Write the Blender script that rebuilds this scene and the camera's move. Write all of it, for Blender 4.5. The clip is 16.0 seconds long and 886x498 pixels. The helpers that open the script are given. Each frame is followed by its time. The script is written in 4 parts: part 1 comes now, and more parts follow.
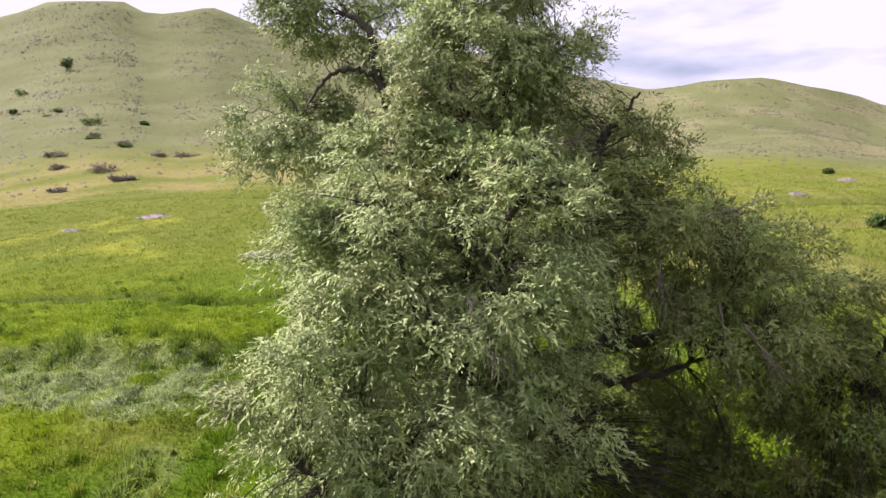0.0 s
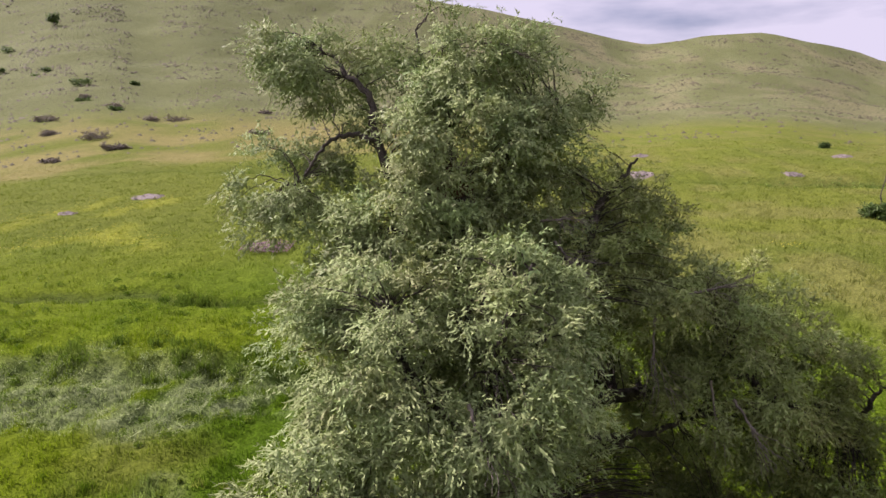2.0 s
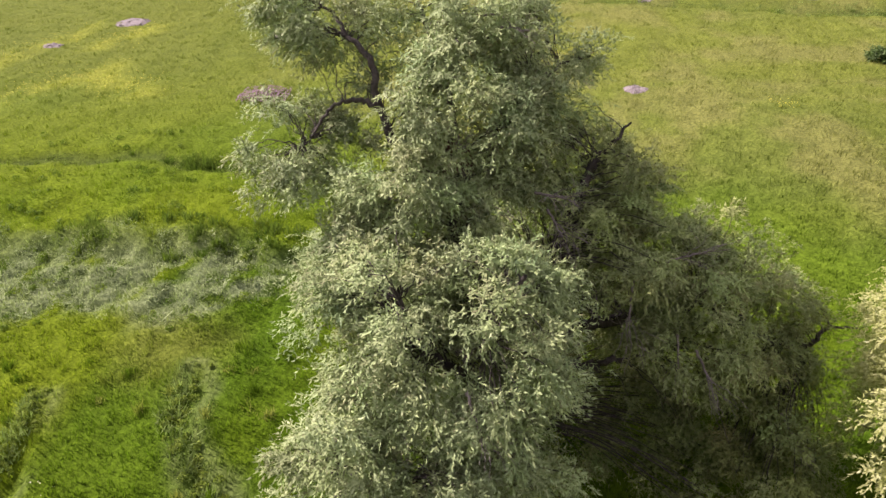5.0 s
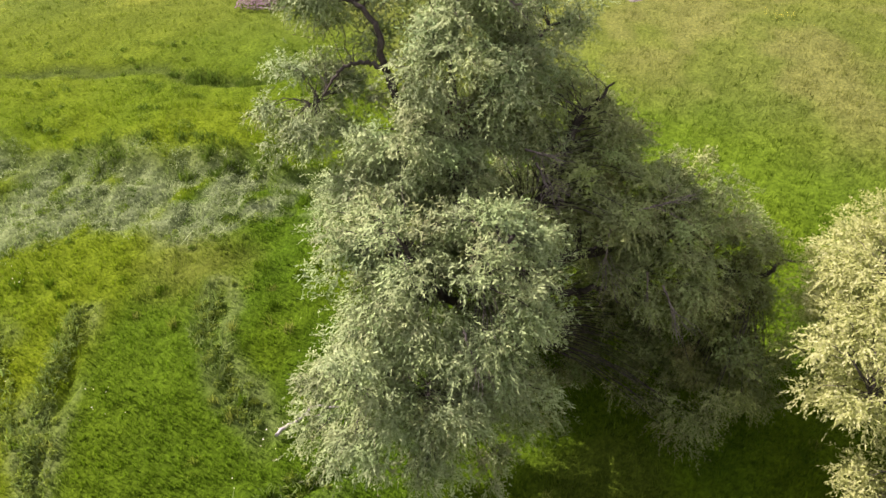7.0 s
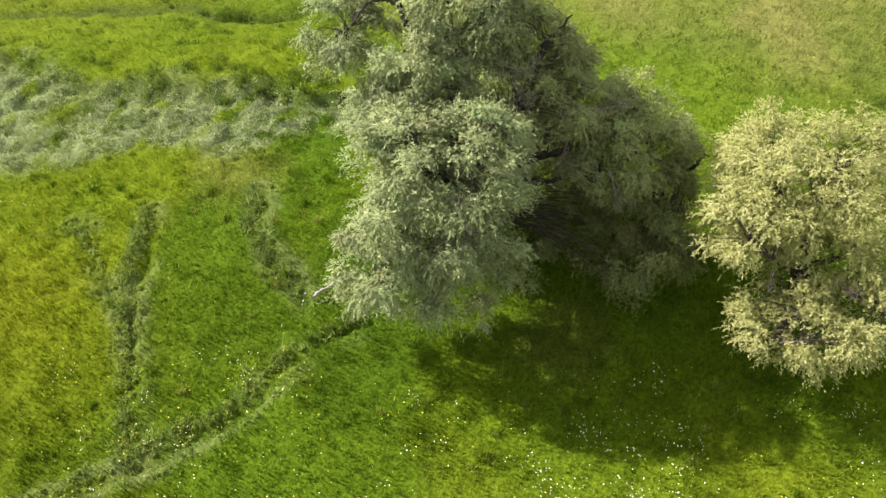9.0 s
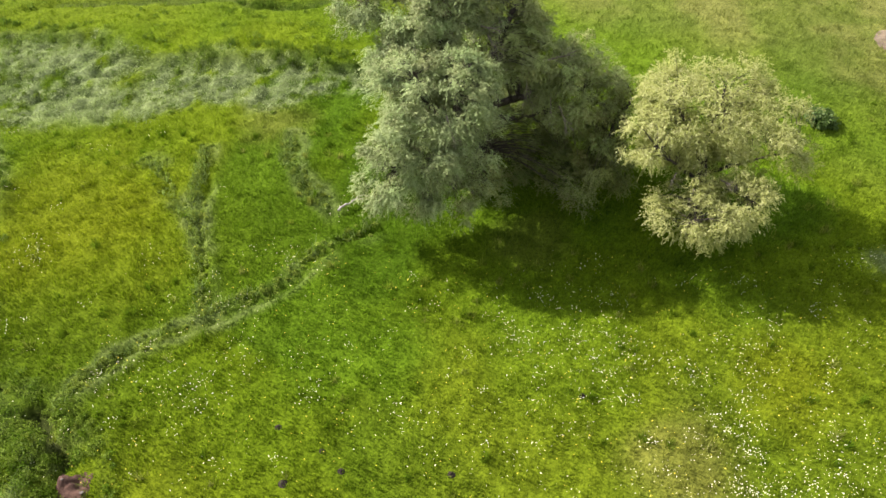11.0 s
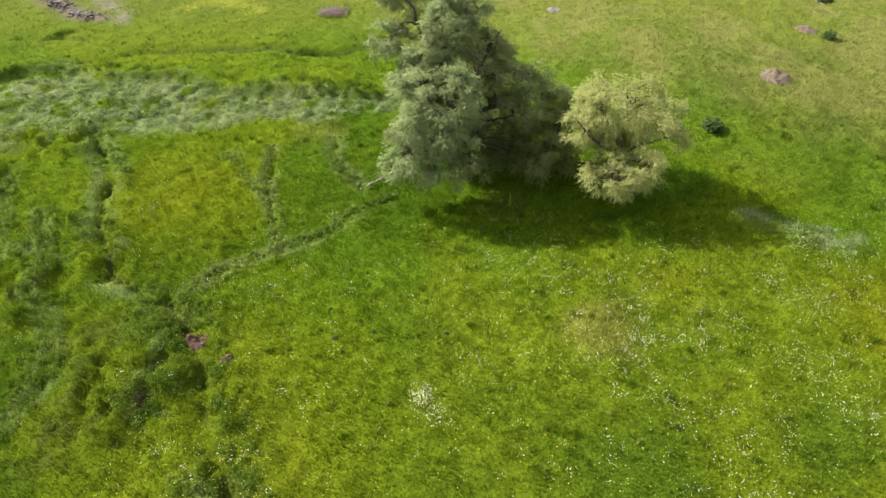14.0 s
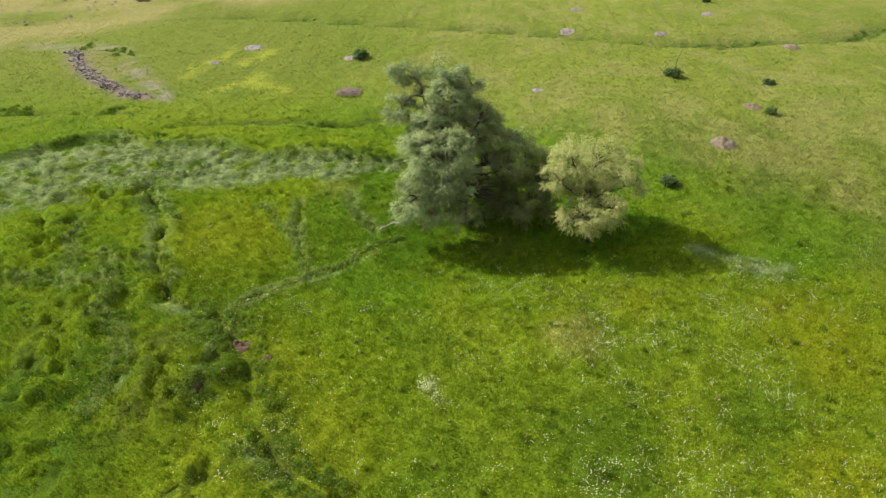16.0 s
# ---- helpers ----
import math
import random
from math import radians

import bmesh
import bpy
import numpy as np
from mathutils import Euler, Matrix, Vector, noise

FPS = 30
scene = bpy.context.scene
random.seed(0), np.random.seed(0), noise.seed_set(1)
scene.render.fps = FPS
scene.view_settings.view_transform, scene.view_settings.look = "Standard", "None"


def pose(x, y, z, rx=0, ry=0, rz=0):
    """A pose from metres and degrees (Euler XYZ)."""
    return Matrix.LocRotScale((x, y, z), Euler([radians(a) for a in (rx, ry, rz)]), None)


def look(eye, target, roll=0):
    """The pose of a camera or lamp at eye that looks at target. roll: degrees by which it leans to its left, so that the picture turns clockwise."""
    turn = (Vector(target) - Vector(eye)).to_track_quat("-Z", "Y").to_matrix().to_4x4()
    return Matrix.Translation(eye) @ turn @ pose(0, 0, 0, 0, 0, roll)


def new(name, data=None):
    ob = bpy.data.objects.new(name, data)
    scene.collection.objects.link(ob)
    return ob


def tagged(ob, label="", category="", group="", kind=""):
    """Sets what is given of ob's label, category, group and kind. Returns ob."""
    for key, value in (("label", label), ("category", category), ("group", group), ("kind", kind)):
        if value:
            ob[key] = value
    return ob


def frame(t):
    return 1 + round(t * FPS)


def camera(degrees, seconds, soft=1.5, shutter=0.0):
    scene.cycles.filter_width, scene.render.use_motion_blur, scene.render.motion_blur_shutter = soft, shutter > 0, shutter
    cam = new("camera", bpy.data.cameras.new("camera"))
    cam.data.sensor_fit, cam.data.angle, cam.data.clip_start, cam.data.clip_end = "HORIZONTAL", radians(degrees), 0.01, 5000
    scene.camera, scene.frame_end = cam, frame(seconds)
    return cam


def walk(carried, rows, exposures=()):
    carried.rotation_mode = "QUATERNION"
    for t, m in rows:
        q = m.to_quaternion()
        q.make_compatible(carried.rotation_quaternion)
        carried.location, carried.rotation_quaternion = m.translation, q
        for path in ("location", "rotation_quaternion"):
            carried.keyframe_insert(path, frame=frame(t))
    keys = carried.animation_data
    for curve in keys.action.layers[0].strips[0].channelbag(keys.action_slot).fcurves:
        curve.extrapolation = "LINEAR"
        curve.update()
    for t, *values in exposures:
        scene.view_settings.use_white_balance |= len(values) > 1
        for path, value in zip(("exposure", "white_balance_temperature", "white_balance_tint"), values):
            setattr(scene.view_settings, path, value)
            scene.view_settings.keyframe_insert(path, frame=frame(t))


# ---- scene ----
# -- camera --
cam = camera(64.92, 16.0, 1.5)
PATH = [
    (0, (-0.056, -10.071, 5.716), (-1.190, 9.869, 4.651), 0.02),
    (0.5, (-0.067, -10.116, 6.205), (-1.168, 9.824, 5.126), 0.01),
    (1, (-0.083, -10.130, 6.601), (-1.153, 9.813, 5.530), 0.02),
    (1.5, (-0.111, -10.141, 7.092), (-1.127, 9.788, 5.744), 0.00),
    (2, (-0.130, -10.144, 7.564), (-1.113, 9.693, 5.215), 0.03),
    (2.5, (-0.147, -10.169, 8.100), (-1.089, 9.497, 4.584), 0.05),
    (3, (-0.147, -10.202, 8.576), (-1.059, 9.257, 4.048), 0.06),
    (3.5, (-0.173, -10.218, 9.052), (-1.044, 8.955, 3.429), 0.04),
    (4, (-0.200, -10.244, 9.508), (-1.048, 8.680, 3.093), 0.07),
    (4.2, (-0.176, -10.273, 9.731), (-1.029, 8.535, 2.985), 0.08),
    (6.5, (-0.199, -10.720, 11.976), (-0.937, 6.383, 1.634), -0.05),
    (7, (-0.174, -11.212, 12.389), (-0.892, 5.462, 1.368), -0.03),
    (7.5, (-0.126, -12.068, 12.861), (-0.834, 4.059, 1.054), -0.10),
    (8, (-0.100, -13.097, 13.243), (-0.770, 2.707, 1.004), -0.12),
    (8.5, (-0.083, -14.460, 13.630), (-0.722, 1.279, 1.306), -0.10),
    (9, (0.021, -15.850, 13.821), (-0.651, -0.066, 1.558), -0.10),
    (9.2, (0.061, -16.475, 13.885), (-0.614, -0.665, 1.655), -0.14),
    (11.3, (0.769, -24.241, 15.320), (-0.026, -8.259, 3.323), -0.21),
    (11.5, (0.831, -25.040, 15.456), (0.022, -9.015, 3.516), -0.20),
    (12, (0.884, -27.044, 15.688), (0.096, -10.860, 3.964), -0.15),
    (12.5, (0.928, -29.061, 15.947), (0.166, -12.672, 4.509), -0.04),
    (13, (1.008, -31.094, 16.178), (0.249, -14.477, 5.074), 0.02),
    (13.5, (1.145, -33.116, 16.432), (0.359, -16.281, 5.663), 0.02),
    (14, (1.244, -35.140, 16.676), (0.450, -18.041, 6.332), 0.08),
    (14.5, (1.295, -37.090, 16.776), (0.498, -19.666, 6.992), 0.16),
    (15, (1.260, -39.043, 16.928), (0.488, -21.328, 7.675), 0.20),
    (15.5, (1.284, -40.980, 17.186), (0.524, -23.007, 8.448), 0.24),
    (16, (1.394, -42.937, 17.429), (0.621, -24.718, 9.216), 0.24),
]
LIGHT = [(0, 0.11, 6280, 35), (1, -0.08, 6280, 35), (2, -0.30, 6280, 38), (3.5, -0.03, 6280, 41), (6.5, 0.06, 6400, 36), (9, 0.20, 6450, 26), (11.5, 0.16, 6450, 18), (12.5, 0.10, 6450, 15), (14.5, -0.04, 6450, 15), (16, -0.13, 6450, 14)]
walk(cam, [(t, look(e, g, a)) for t, e, g, a in PATH], [(t, 1.20 + s, k, q) for t, s, k, q in LIGHT])
# -- end camera --

# ---- daylight: high clear sky with thin cloud, sun ahead and to the west ----
SUN_WAY = Vector((-0.94, 0.33, 0.86)).normalized()      # towards the sun
SUN_UP = math.asin(SUN_WAY.z)
world = bpy.data.worlds.new("sky")
scene.world = world
world.use_nodes = True
wt = world.node_tree
wt.nodes.clear()
w_out = wt.nodes.new("ShaderNodeOutputWorld")
w_bg = wt.nodes.new("ShaderNodeBackground")
w_sky = wt.nodes.new("ShaderNodeTexSky")
w_sky.sky_type, w_sky.sun_disc = "NISHITA", False
w_sky.sun_elevation, w_sky.sun_rotation = SUN_UP, math.atan2(SUN_WAY.x, SUN_WAY.y)
w_sky.air_density, w_sky.dust_density = 1.0, 2.0
w_co = wt.nodes.new("ShaderNodeTexCoord")
w_map = wt.nodes.new("ShaderNodeMapping")
w_map.inputs["Scale"].default_value = (2.2, 2.2, 9.0)
w_noise = wt.nodes.new("ShaderNodeTexNoise")
w_noise.inputs["Scale"].default_value, w_noise.inputs["Detail"].default_value = 1.6, 7.0
w_ramp = wt.nodes.new("ShaderNodeValToRGB")
w_ramp.color_ramp.elements[0].position, w_ramp.color_ramp.elements[1].position = 0.24, 0.47
w_ramp.color_ramp.elements[0].color = (0.12, 0.12, 0.12, 1)
w_mix = wt.nodes.new("ShaderNodeMix")
w_mix.data_type = "RGBA"
w_mix.inputs[7].default_value = (7.6, 8.0, 8.5, 1)
wt.links.new(w_co.outputs["Generated"], w_map.inputs["Vector"])
wt.links.new(w_map.outputs[0], w_noise.inputs["Vector"])
wt.links.new(w_noise.outputs["Fac"], w_ramp.inputs[0])
wt.links.new(w_ramp.outputs[0], w_mix.inputs[0])
wt.links.new(w_sky.outputs[0], w_mix.inputs[6])
wt.links.new(w_mix.outputs[2], w_bg.inputs["Color"])
w_bg.inputs["Strength"].default_value = 0.05
wt.links.new(w_bg.outputs[0], w_out.inputs["Surface"])
sun = new("sun", bpy.data.lights.new("sun", "SUN"))
sun.data.energy, sun.data.angle, sun.data.color = 5.0, radians(0.6), (1.0, 0.95, 0.86)
sun.matrix_world = look((-60, 45, 70), Vector((-60, 45, 70)) - SUN_WAY)

# ---- small tools ----
rng = np.random.default_rng(7)
TABLE = np.random.default_rng(3).random((256, 256))


def vnoise(x, y, size, octaves=3):
    """Smooth value noise from 0 to 1 over the plan; size: metres of its largest swells."""
    total, weight, amp = 0.0, 0.0, 1.0
    for k in range(octaves):
        u, v = np.asarray(x) / size + 17.3 * k, np.asarray(y) / size + 9.1 * k
        i, j = np.floor(u).astype(int), np.floor(v).astype(int)
        a, b = u - i, v - j
        a, b = a * a * (3 - 2 * a), b * b * (3 - 2 * b)
        at = lambda p, q: TABLE[p % 256, q % 256]
        total = total + amp * ((at(i, j) * (1 - a) + at(i + 1, j) * a) * (1 - b) + (at(i, j + 1) * (1 - a) + at(i + 1, j + 1) * a) * b)
        weight, amp, size = weight + amp, amp * 0.55, size * 0.47
    return total / weight


def ease(a, b, v):
    t = np.clip((np.asarray(v, float) - a) / (b - a), 0, 1)
    return t * t * (3 - 2 * t)


def line_gap(x, y, line):
    """Distance in plan from points to a polyline."""
    best = np.full(np.shape(x), 1e9)
    for (ax, ay), (bx, by) in zip(line, line[1:]):
        dx, dy = bx - ax, by - ay
        t = np.clip(((x - ax) * dx + (y - ay) * dy) / (dx * dx + dy * dy), 0, 1)
        best = np.minimum(best, np.hypot(x - ax - t * dx, y - ay - t * dy))
    return best


def mesh_of(name, verts, faces, tint=None):
    """A mesh from arrays: faces is (n, 3) or (n, 4); tint an optional colour for each vertex."""
    verts, faces = np.asarray(verts, np.float32), np.asarray(faces, np.int32)
    me = bpy.data.meshes.new(name)
    n, k = faces.shape
    me.vertices.add(len(verts))
    me.vertices.foreach_set("co", verts.ravel())
    me.loops.add(n * k)
    me.loops.foreach_set("vertex_index", faces.ravel())
    me.polygons.add(n)
    me.polygons.foreach_set("loop_start", np.arange(0, n * k, k, dtype=np.int32))
    me.update(calc_edges=True)
    if tint is not None:
        rgba = np.ones((len(verts), 4), np.float32)
        rgba[:, :3] = tint
        me.color_attributes.new("tint", "FLOAT_COLOR", "POINT").data.foreach_set("color", rgba.ravel())
    return me


def part(name, data, material, parent=None, label=""):
    """Links a bmesh or a mesh as one object, under a thing or a part."""
    if isinstance(data, bmesh.types.BMesh):
        me = bpy.data.meshes.new(name)
        data.to_mesh(me)
        data.free()
    else:
        me = data
    if not me.materials:
        me.materials.append(material)
    ob = new(name, me)
    ob.parent = parent
    return tagged(ob, label) if label else ob


def thing(name, at, label, category, group="", kind=""):
    ob = new(name)
    ob.empty_display_size = 0.3
    ob.location = at
    return tagged(ob, label, category, group, kind)


def tubes(specs, sides=6):
    """Tapered tubes in one mesh. specs: (points, radius at the start, radius at the end)."""
    verts, faces, base = [], [], 0
    for pts, r0, r1 in specs:
        p = np.asarray(pts, float)
        n = len(p)
        way = np.gradient(p, axis=0)
        way /= np.linalg.norm(way, axis=1)[:, None] + 1e-9
        side = np.cross(way, (0.31, 0.52, 0.79))
        side /= np.linalg.norm(side, axis=1)[:, None] + 1e-9
        over = np.cross(way, side)
        rad = (r0 + (r1 - r0) * np.linspace(0, 1, n) ** 0.8)[:, None, None]
        a = np.arange(sides) * 2 * np.pi / sides
        ring = p[:, None] + rad * (np.cos(a)[None, :, None] * side[:, None] + np.sin(a)[None, :, None] * over[:, None])
        verts.append(ring.reshape(-1, 3))
        i, j = np.meshgrid(np.arange(n - 1), np.arange(sides), indexing="ij")
        k = (j + 1) % sides
        faces.append((base + np.stack([i * sides + j, i * sides + k, (i + 1) * sides + k, (i + 1) * sides + j], -1)).reshape(-1, 4))
        base += n * sides
    return np.concatenate(verts), np.concatenate(faces)


def bent(points, steps=8, wander=0.05, seed=0):
    """A smooth wandering line through a few points."""
    p = np.asarray(points, float)
    r = np.random.default_rng(seed)
    out = []
    for i in range(len(p) - 1):
        a, b, c, d = p[max(i - 1, 0)], p[i], p[i + 1], p[min(i + 2, len(p) - 1)]
        for t in np.linspace(0, 1, steps, endpoint=False):
            out.append(0.5 * (2 * b + (c - a) * t + (2 * a - 5 * b + 4 * c - d) * t * t + (3 * b - a - 3 * c + d) * t ** 3))
    out = np.array(out + [p[-1]])
    out[1:-1] += r.normal(0, wander, out[1:-1].shape)
    return out


# ---- materials ----
def node_material(name):
    m = bpy.data.materials.new(name)
    m.use_nodes = True
    t = m.node_tree
    t.nodes.clear()
    out = t.nodes.new("ShaderNodeOutputMaterial")
    return m, t, out


def add(t, kind, **values):
    n = t.nodes.new(kind)
    for key, v in values.items():
        n.inputs[key].default_value = v
    return n


def ramp(t, fac, stops):
    n = t.nodes.new("ShaderNodeValToRGB")
    for i, (at, col) in enumerate(stops):
        e = n.color_ramp.elements[i] if i < 2 else n.color_ramp.elements.new(at)
        e.position, e.color = at, (*col, 1)
    t.links.new(fac, n.inputs[0])
    return n.outputs[0]


def times(t, a, b, fac=1.0, blend="MULTIPLY"):
    n = t.nodes.new("ShaderNodeMix")
    n.data_type, n.blend_type = "RGBA", blend
    n.inputs[0].default_value = fac
    t.links.new(a, n.inputs[6])
    t.links.new(b, n.inputs[7])
    return n.outputs[2]


def leaf_material(name, stops, thin=0.35, rough=0.45, tinted=False):
    """Leaves: gloss and diffuse on the face, light let through the blade; each leaf its own shade."""
    m, t, out = node_material(name)
    geo = t.nodes.new("ShaderNodeNewGeometry")
    colour = ramp(t, geo.outputs["Random Per Island"], stops)
    if tinted:
        attr = t.nodes.new("ShaderNodeAttribute")
        attr.attribute_name = "tint"
        colour = times(t, attr.outputs["Color"], colour)
    face = add(t, "ShaderNodeBsdfPrincipled", Roughness=rough)
    face.inputs["Specular IOR Level"].default_value = 0.3 if not tinted else 0.06
    glow = t.nodes.new("ShaderNodeBsdfTranslucent")
    t.links.new(colour, face.inputs["Base Color"])
    warm = t.nodes.new("ShaderNodeMix")
    warm.data_type, warm.blend_type = "RGBA", "MULTIPLY"
    warm.inputs[0].default_value = 1.0
    warm.inputs[7].default_value = (1.05, 1.16, 0.80, 1)
    t.links.new(colour, warm.inputs[6])
    t.links.new(warm.outputs[2], glow.inputs["Color"])
    mix = t.nodes.new("ShaderNodeMixShader")
    mix.inputs[0].default_value = thin
    t.links.new(face.outputs[0], mix.inputs[1])
    t.links.new(glow.outputs[0], mix.inputs[2])
    t.links.new(mix.outputs[0], out.inputs["Surface"])
    return m


def rough_material(name, dark, light, size, bump=0.4, rough=0.9, stretch=(1, 1, 1), per_object=0.0):
    """Bark, soil, stone: two scales of noise in colour and relief."""
    m, t, out = node_material(name)
    co = t.nodes.new("ShaderNodeTexCoord")
    mp = add(t, "ShaderNodeMapping", Scale=stretch)
    t.links.new(co.outputs["Object"], mp.inputs["Vector"])
    big = add(t, "ShaderNodeTexNoise", Scale=size, Detail=6.0)
    fine = add(t, "ShaderNodeTexNoise", Scale=size * 7, Detail=5.0)
    for n in (big, fine):
        t.links.new(mp.outputs[0], n.inputs["Vector"])
    colour = ramp(t, big.outputs["Fac"], [(0.3, dark), (0.7, light)])
    grain = ramp(t, fine.outputs["Fac"], [(0.3, (0.7, 0.7, 0.7)), (0.7, (1.15, 1.15, 1.15))])
    colour = times(t, colour, grain)
    if per_object:
        info = t.nodes.new("ShaderNodeObjectInfo")
        colour = times(t, colour, ramp(t, info.outputs["Random"], [(0, (1 - per_object,) * 3), (1, (1 + per_object,) * 3)]))
    bs = add(t, "ShaderNodeBsdfPrincipled", Roughness=rough)
    bs.inputs["Specular IOR Level"].default_value = 0.25
    bp = add(t, "ShaderNodeBump", Strength=bump, Distance=0.05)
    t.links.new(fine.outputs["Fac"], bp.inputs["Height"])
    t.links.new(bp.outputs[0], bs.inputs["Normal"])
    t.links.new(colour, bs.inputs["Base Color"])
    t.links.new(bs.outputs[0], out.inputs["Surface"])
    return m


def meadow_material():
    m, t, out = node_material("meadow_turf")
    attr = t.nodes.new("ShaderNodeAttribute")
    attr.attribute_name = "tint"
    co = t.nodes.new("ShaderNodeTexCoord")
    mid = add(t, "ShaderNodeTexNoise", Scale=0.9, Detail=8.0, Roughness=0.65)
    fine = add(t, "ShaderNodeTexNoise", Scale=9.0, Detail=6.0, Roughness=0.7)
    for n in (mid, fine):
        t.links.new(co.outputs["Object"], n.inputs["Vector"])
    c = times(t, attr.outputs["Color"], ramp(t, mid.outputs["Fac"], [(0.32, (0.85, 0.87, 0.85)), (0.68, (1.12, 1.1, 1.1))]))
    # Lows of the fine noise darkened: shade between the blades painted in.
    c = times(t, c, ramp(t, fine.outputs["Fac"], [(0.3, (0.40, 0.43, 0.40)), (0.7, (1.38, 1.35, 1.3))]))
    bs = add(t, "ShaderNodeBsdfPrincipled", Roughness=0.95)
    bs.inputs["Specular IOR Level"].default_value = 0.03
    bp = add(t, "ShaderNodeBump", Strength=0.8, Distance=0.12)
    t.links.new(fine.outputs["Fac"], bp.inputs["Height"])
    bp2 = add(t, "ShaderNodeBump", Strength=0.6, Distance=0.35)
    t.links.new(mid.outputs["Fac"], bp2.inputs["Height"])
    t.links.new(bp2.outputs[0], bp.inputs["Normal"])
    t.links.new(bp.outputs[0], bs.inputs["Normal"])
    t.links.new(c, bs.inputs["Base Color"])
    t.links.new(bs.outputs[0], out.inputs["Surface"])
    return m


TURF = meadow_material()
BLADE = leaf_material("grass_blade", [(0, (0.86, 0.88, 0.84)), (1, (1.42, 1.38, 1.34))], 0.36, 0.6, True)
WILLOW_LEAF = leaf_material("willow_leaf", [(0, (0.17, 0.175, 0.078)), (0.12, (0.212, 0.268, 0.106)), (0.75, (0.272, 0.338, 0.140)), (1, (0.345, 0.405, 0.182))], 0.13, 0.5, True)
PALE_LEAF = leaf_material("pale_leaf", [(0, (0.30, 0.325, 0.095)), (0.6, (0.42, 0.435, 0.160)), (1, (0.53, 0.53, 0.24))], 0.48, 0.5)
SHRUB_LEAF = leaf_material("shrub_leaf", [(0, (0.048, 0.095, 0.016)), (1, (0.11, 0.17, 0.04))], 0.3, 0.6)
BRUSH_LEAF = leaf_material("brush_leaf", [(0, (0.10, 0.085, 0.065)), (1, (0.19, 0.16, 0.125))], 0.2, 0.7)
PETAL = leaf_material("white_petal", [(0, (0.80, 0.77, 0.42)), (1, (0.86, 0.84, 0.66))], 0.3, 0.7)
YELLOW_PETAL = leaf_material("yellow_petal", [(0, (0.6, 0.5, 0.03)), (1, (0.75, 0.65, 0.08))], 0.3, 0.7)
PINK_PETAL = leaf_material("pink_petal", [(0, (0.20, 0.13, 0.15)), (1, (0.32, 0.22, 0.24))], 0.3, 0.8)
BARK = rough_material("willow_bark", (0.032, 0.025, 0.019), (0.10, 0.085, 0.068), 6.0, 0.9, 0.9, (1, 1, 0.35))
DEAD = rough_material("dead_wood", (0.26, 0.23, 0.20), (0.48, 0.45, 0.40), 5.0, 0.4, 0.85)
TWIG = rough_material("bare_twig", (0.11, 0.088, 0.070), (0.25, 0.215, 0.18), 5.0, 0.4, 0.85)
ROT = rough_material("rotten_heartwood", (0.06, 0.025, 0.018), (0.15, 0.07, 0.05), 9.0, 0.8)
SOIL = rough_material("bare_earth", (0.085, 0.065, 0.040), (0.20, 0.16, 0.105), 3.0, 0.7)
RED_SOIL = rough_material("red_clay", (0.050, 0.026, 0.018), (0.13, 0.072, 0.050), 6.0, 0.9)
STONE = rough_material("field_stone", (0.095, 0.078, 0.068), (0.27, 0.235, 0.205), 4.0, 0.5, 0.85, per_object=0.25)
SCRUB = rough_material("hill_scrub", (0.05, 0.055, 0.024), (0.14, 0.125, 0.07), 0.5, 0.3)
DUNG = rough_material("dark_crumbs", (0.016, 0.012, 0.008), (0.050, 0.038, 0.026), 8.0, 0.8)

# ---- the lie of the land ----
RIDGE_AZ = [-180, -100, -60, -44, -35.7, -34.0, -32.4, -30.4, -28.1, -26.6, -24.2, -21.9, -20.4, -18.3, -16.1, -7.0, 0.5, 6.9, 9.2, 11.4, 13.3, 15.7, 17.4, 19.8, 21.8, 23.7, 25.6, 27.4, 29.7, 60, 100, 180]
RIDGE_UP = [1, 2, 6, 9.5, 13.23, 14.05, 14.68, 15.13, 15.14, 14.45, 15.04, 15.33, 15.04, 14.49, 14.21, 13.63, 12.55, 11.0, 10.35, 9.69, 9.39, 9.7, 9.94, 9.83, 9.69, 9.3, 8.75, 8.09, 7.05, 4, 2, 1]
DITCH = [(-23.3, 7.06), (-22.76, 5.2), (-20.26, 2), (-19.4, -0.87), (-18.65, -3.54), (-17.18, -5.65), (-16.33, -7.45), (-12.77, -9.28), (-11.48, -10.53), (-10.01, -12.64), (-9.31, -14.92), (-7.73, -18.16), (-6.42, -19.26), (-5.11, -20.23), (-3.79, -20.93)]
RUN_Y, RUN_X = [p[1] for p in DITCH[::-1]], [p[0] for p in DITCH[::-1]]
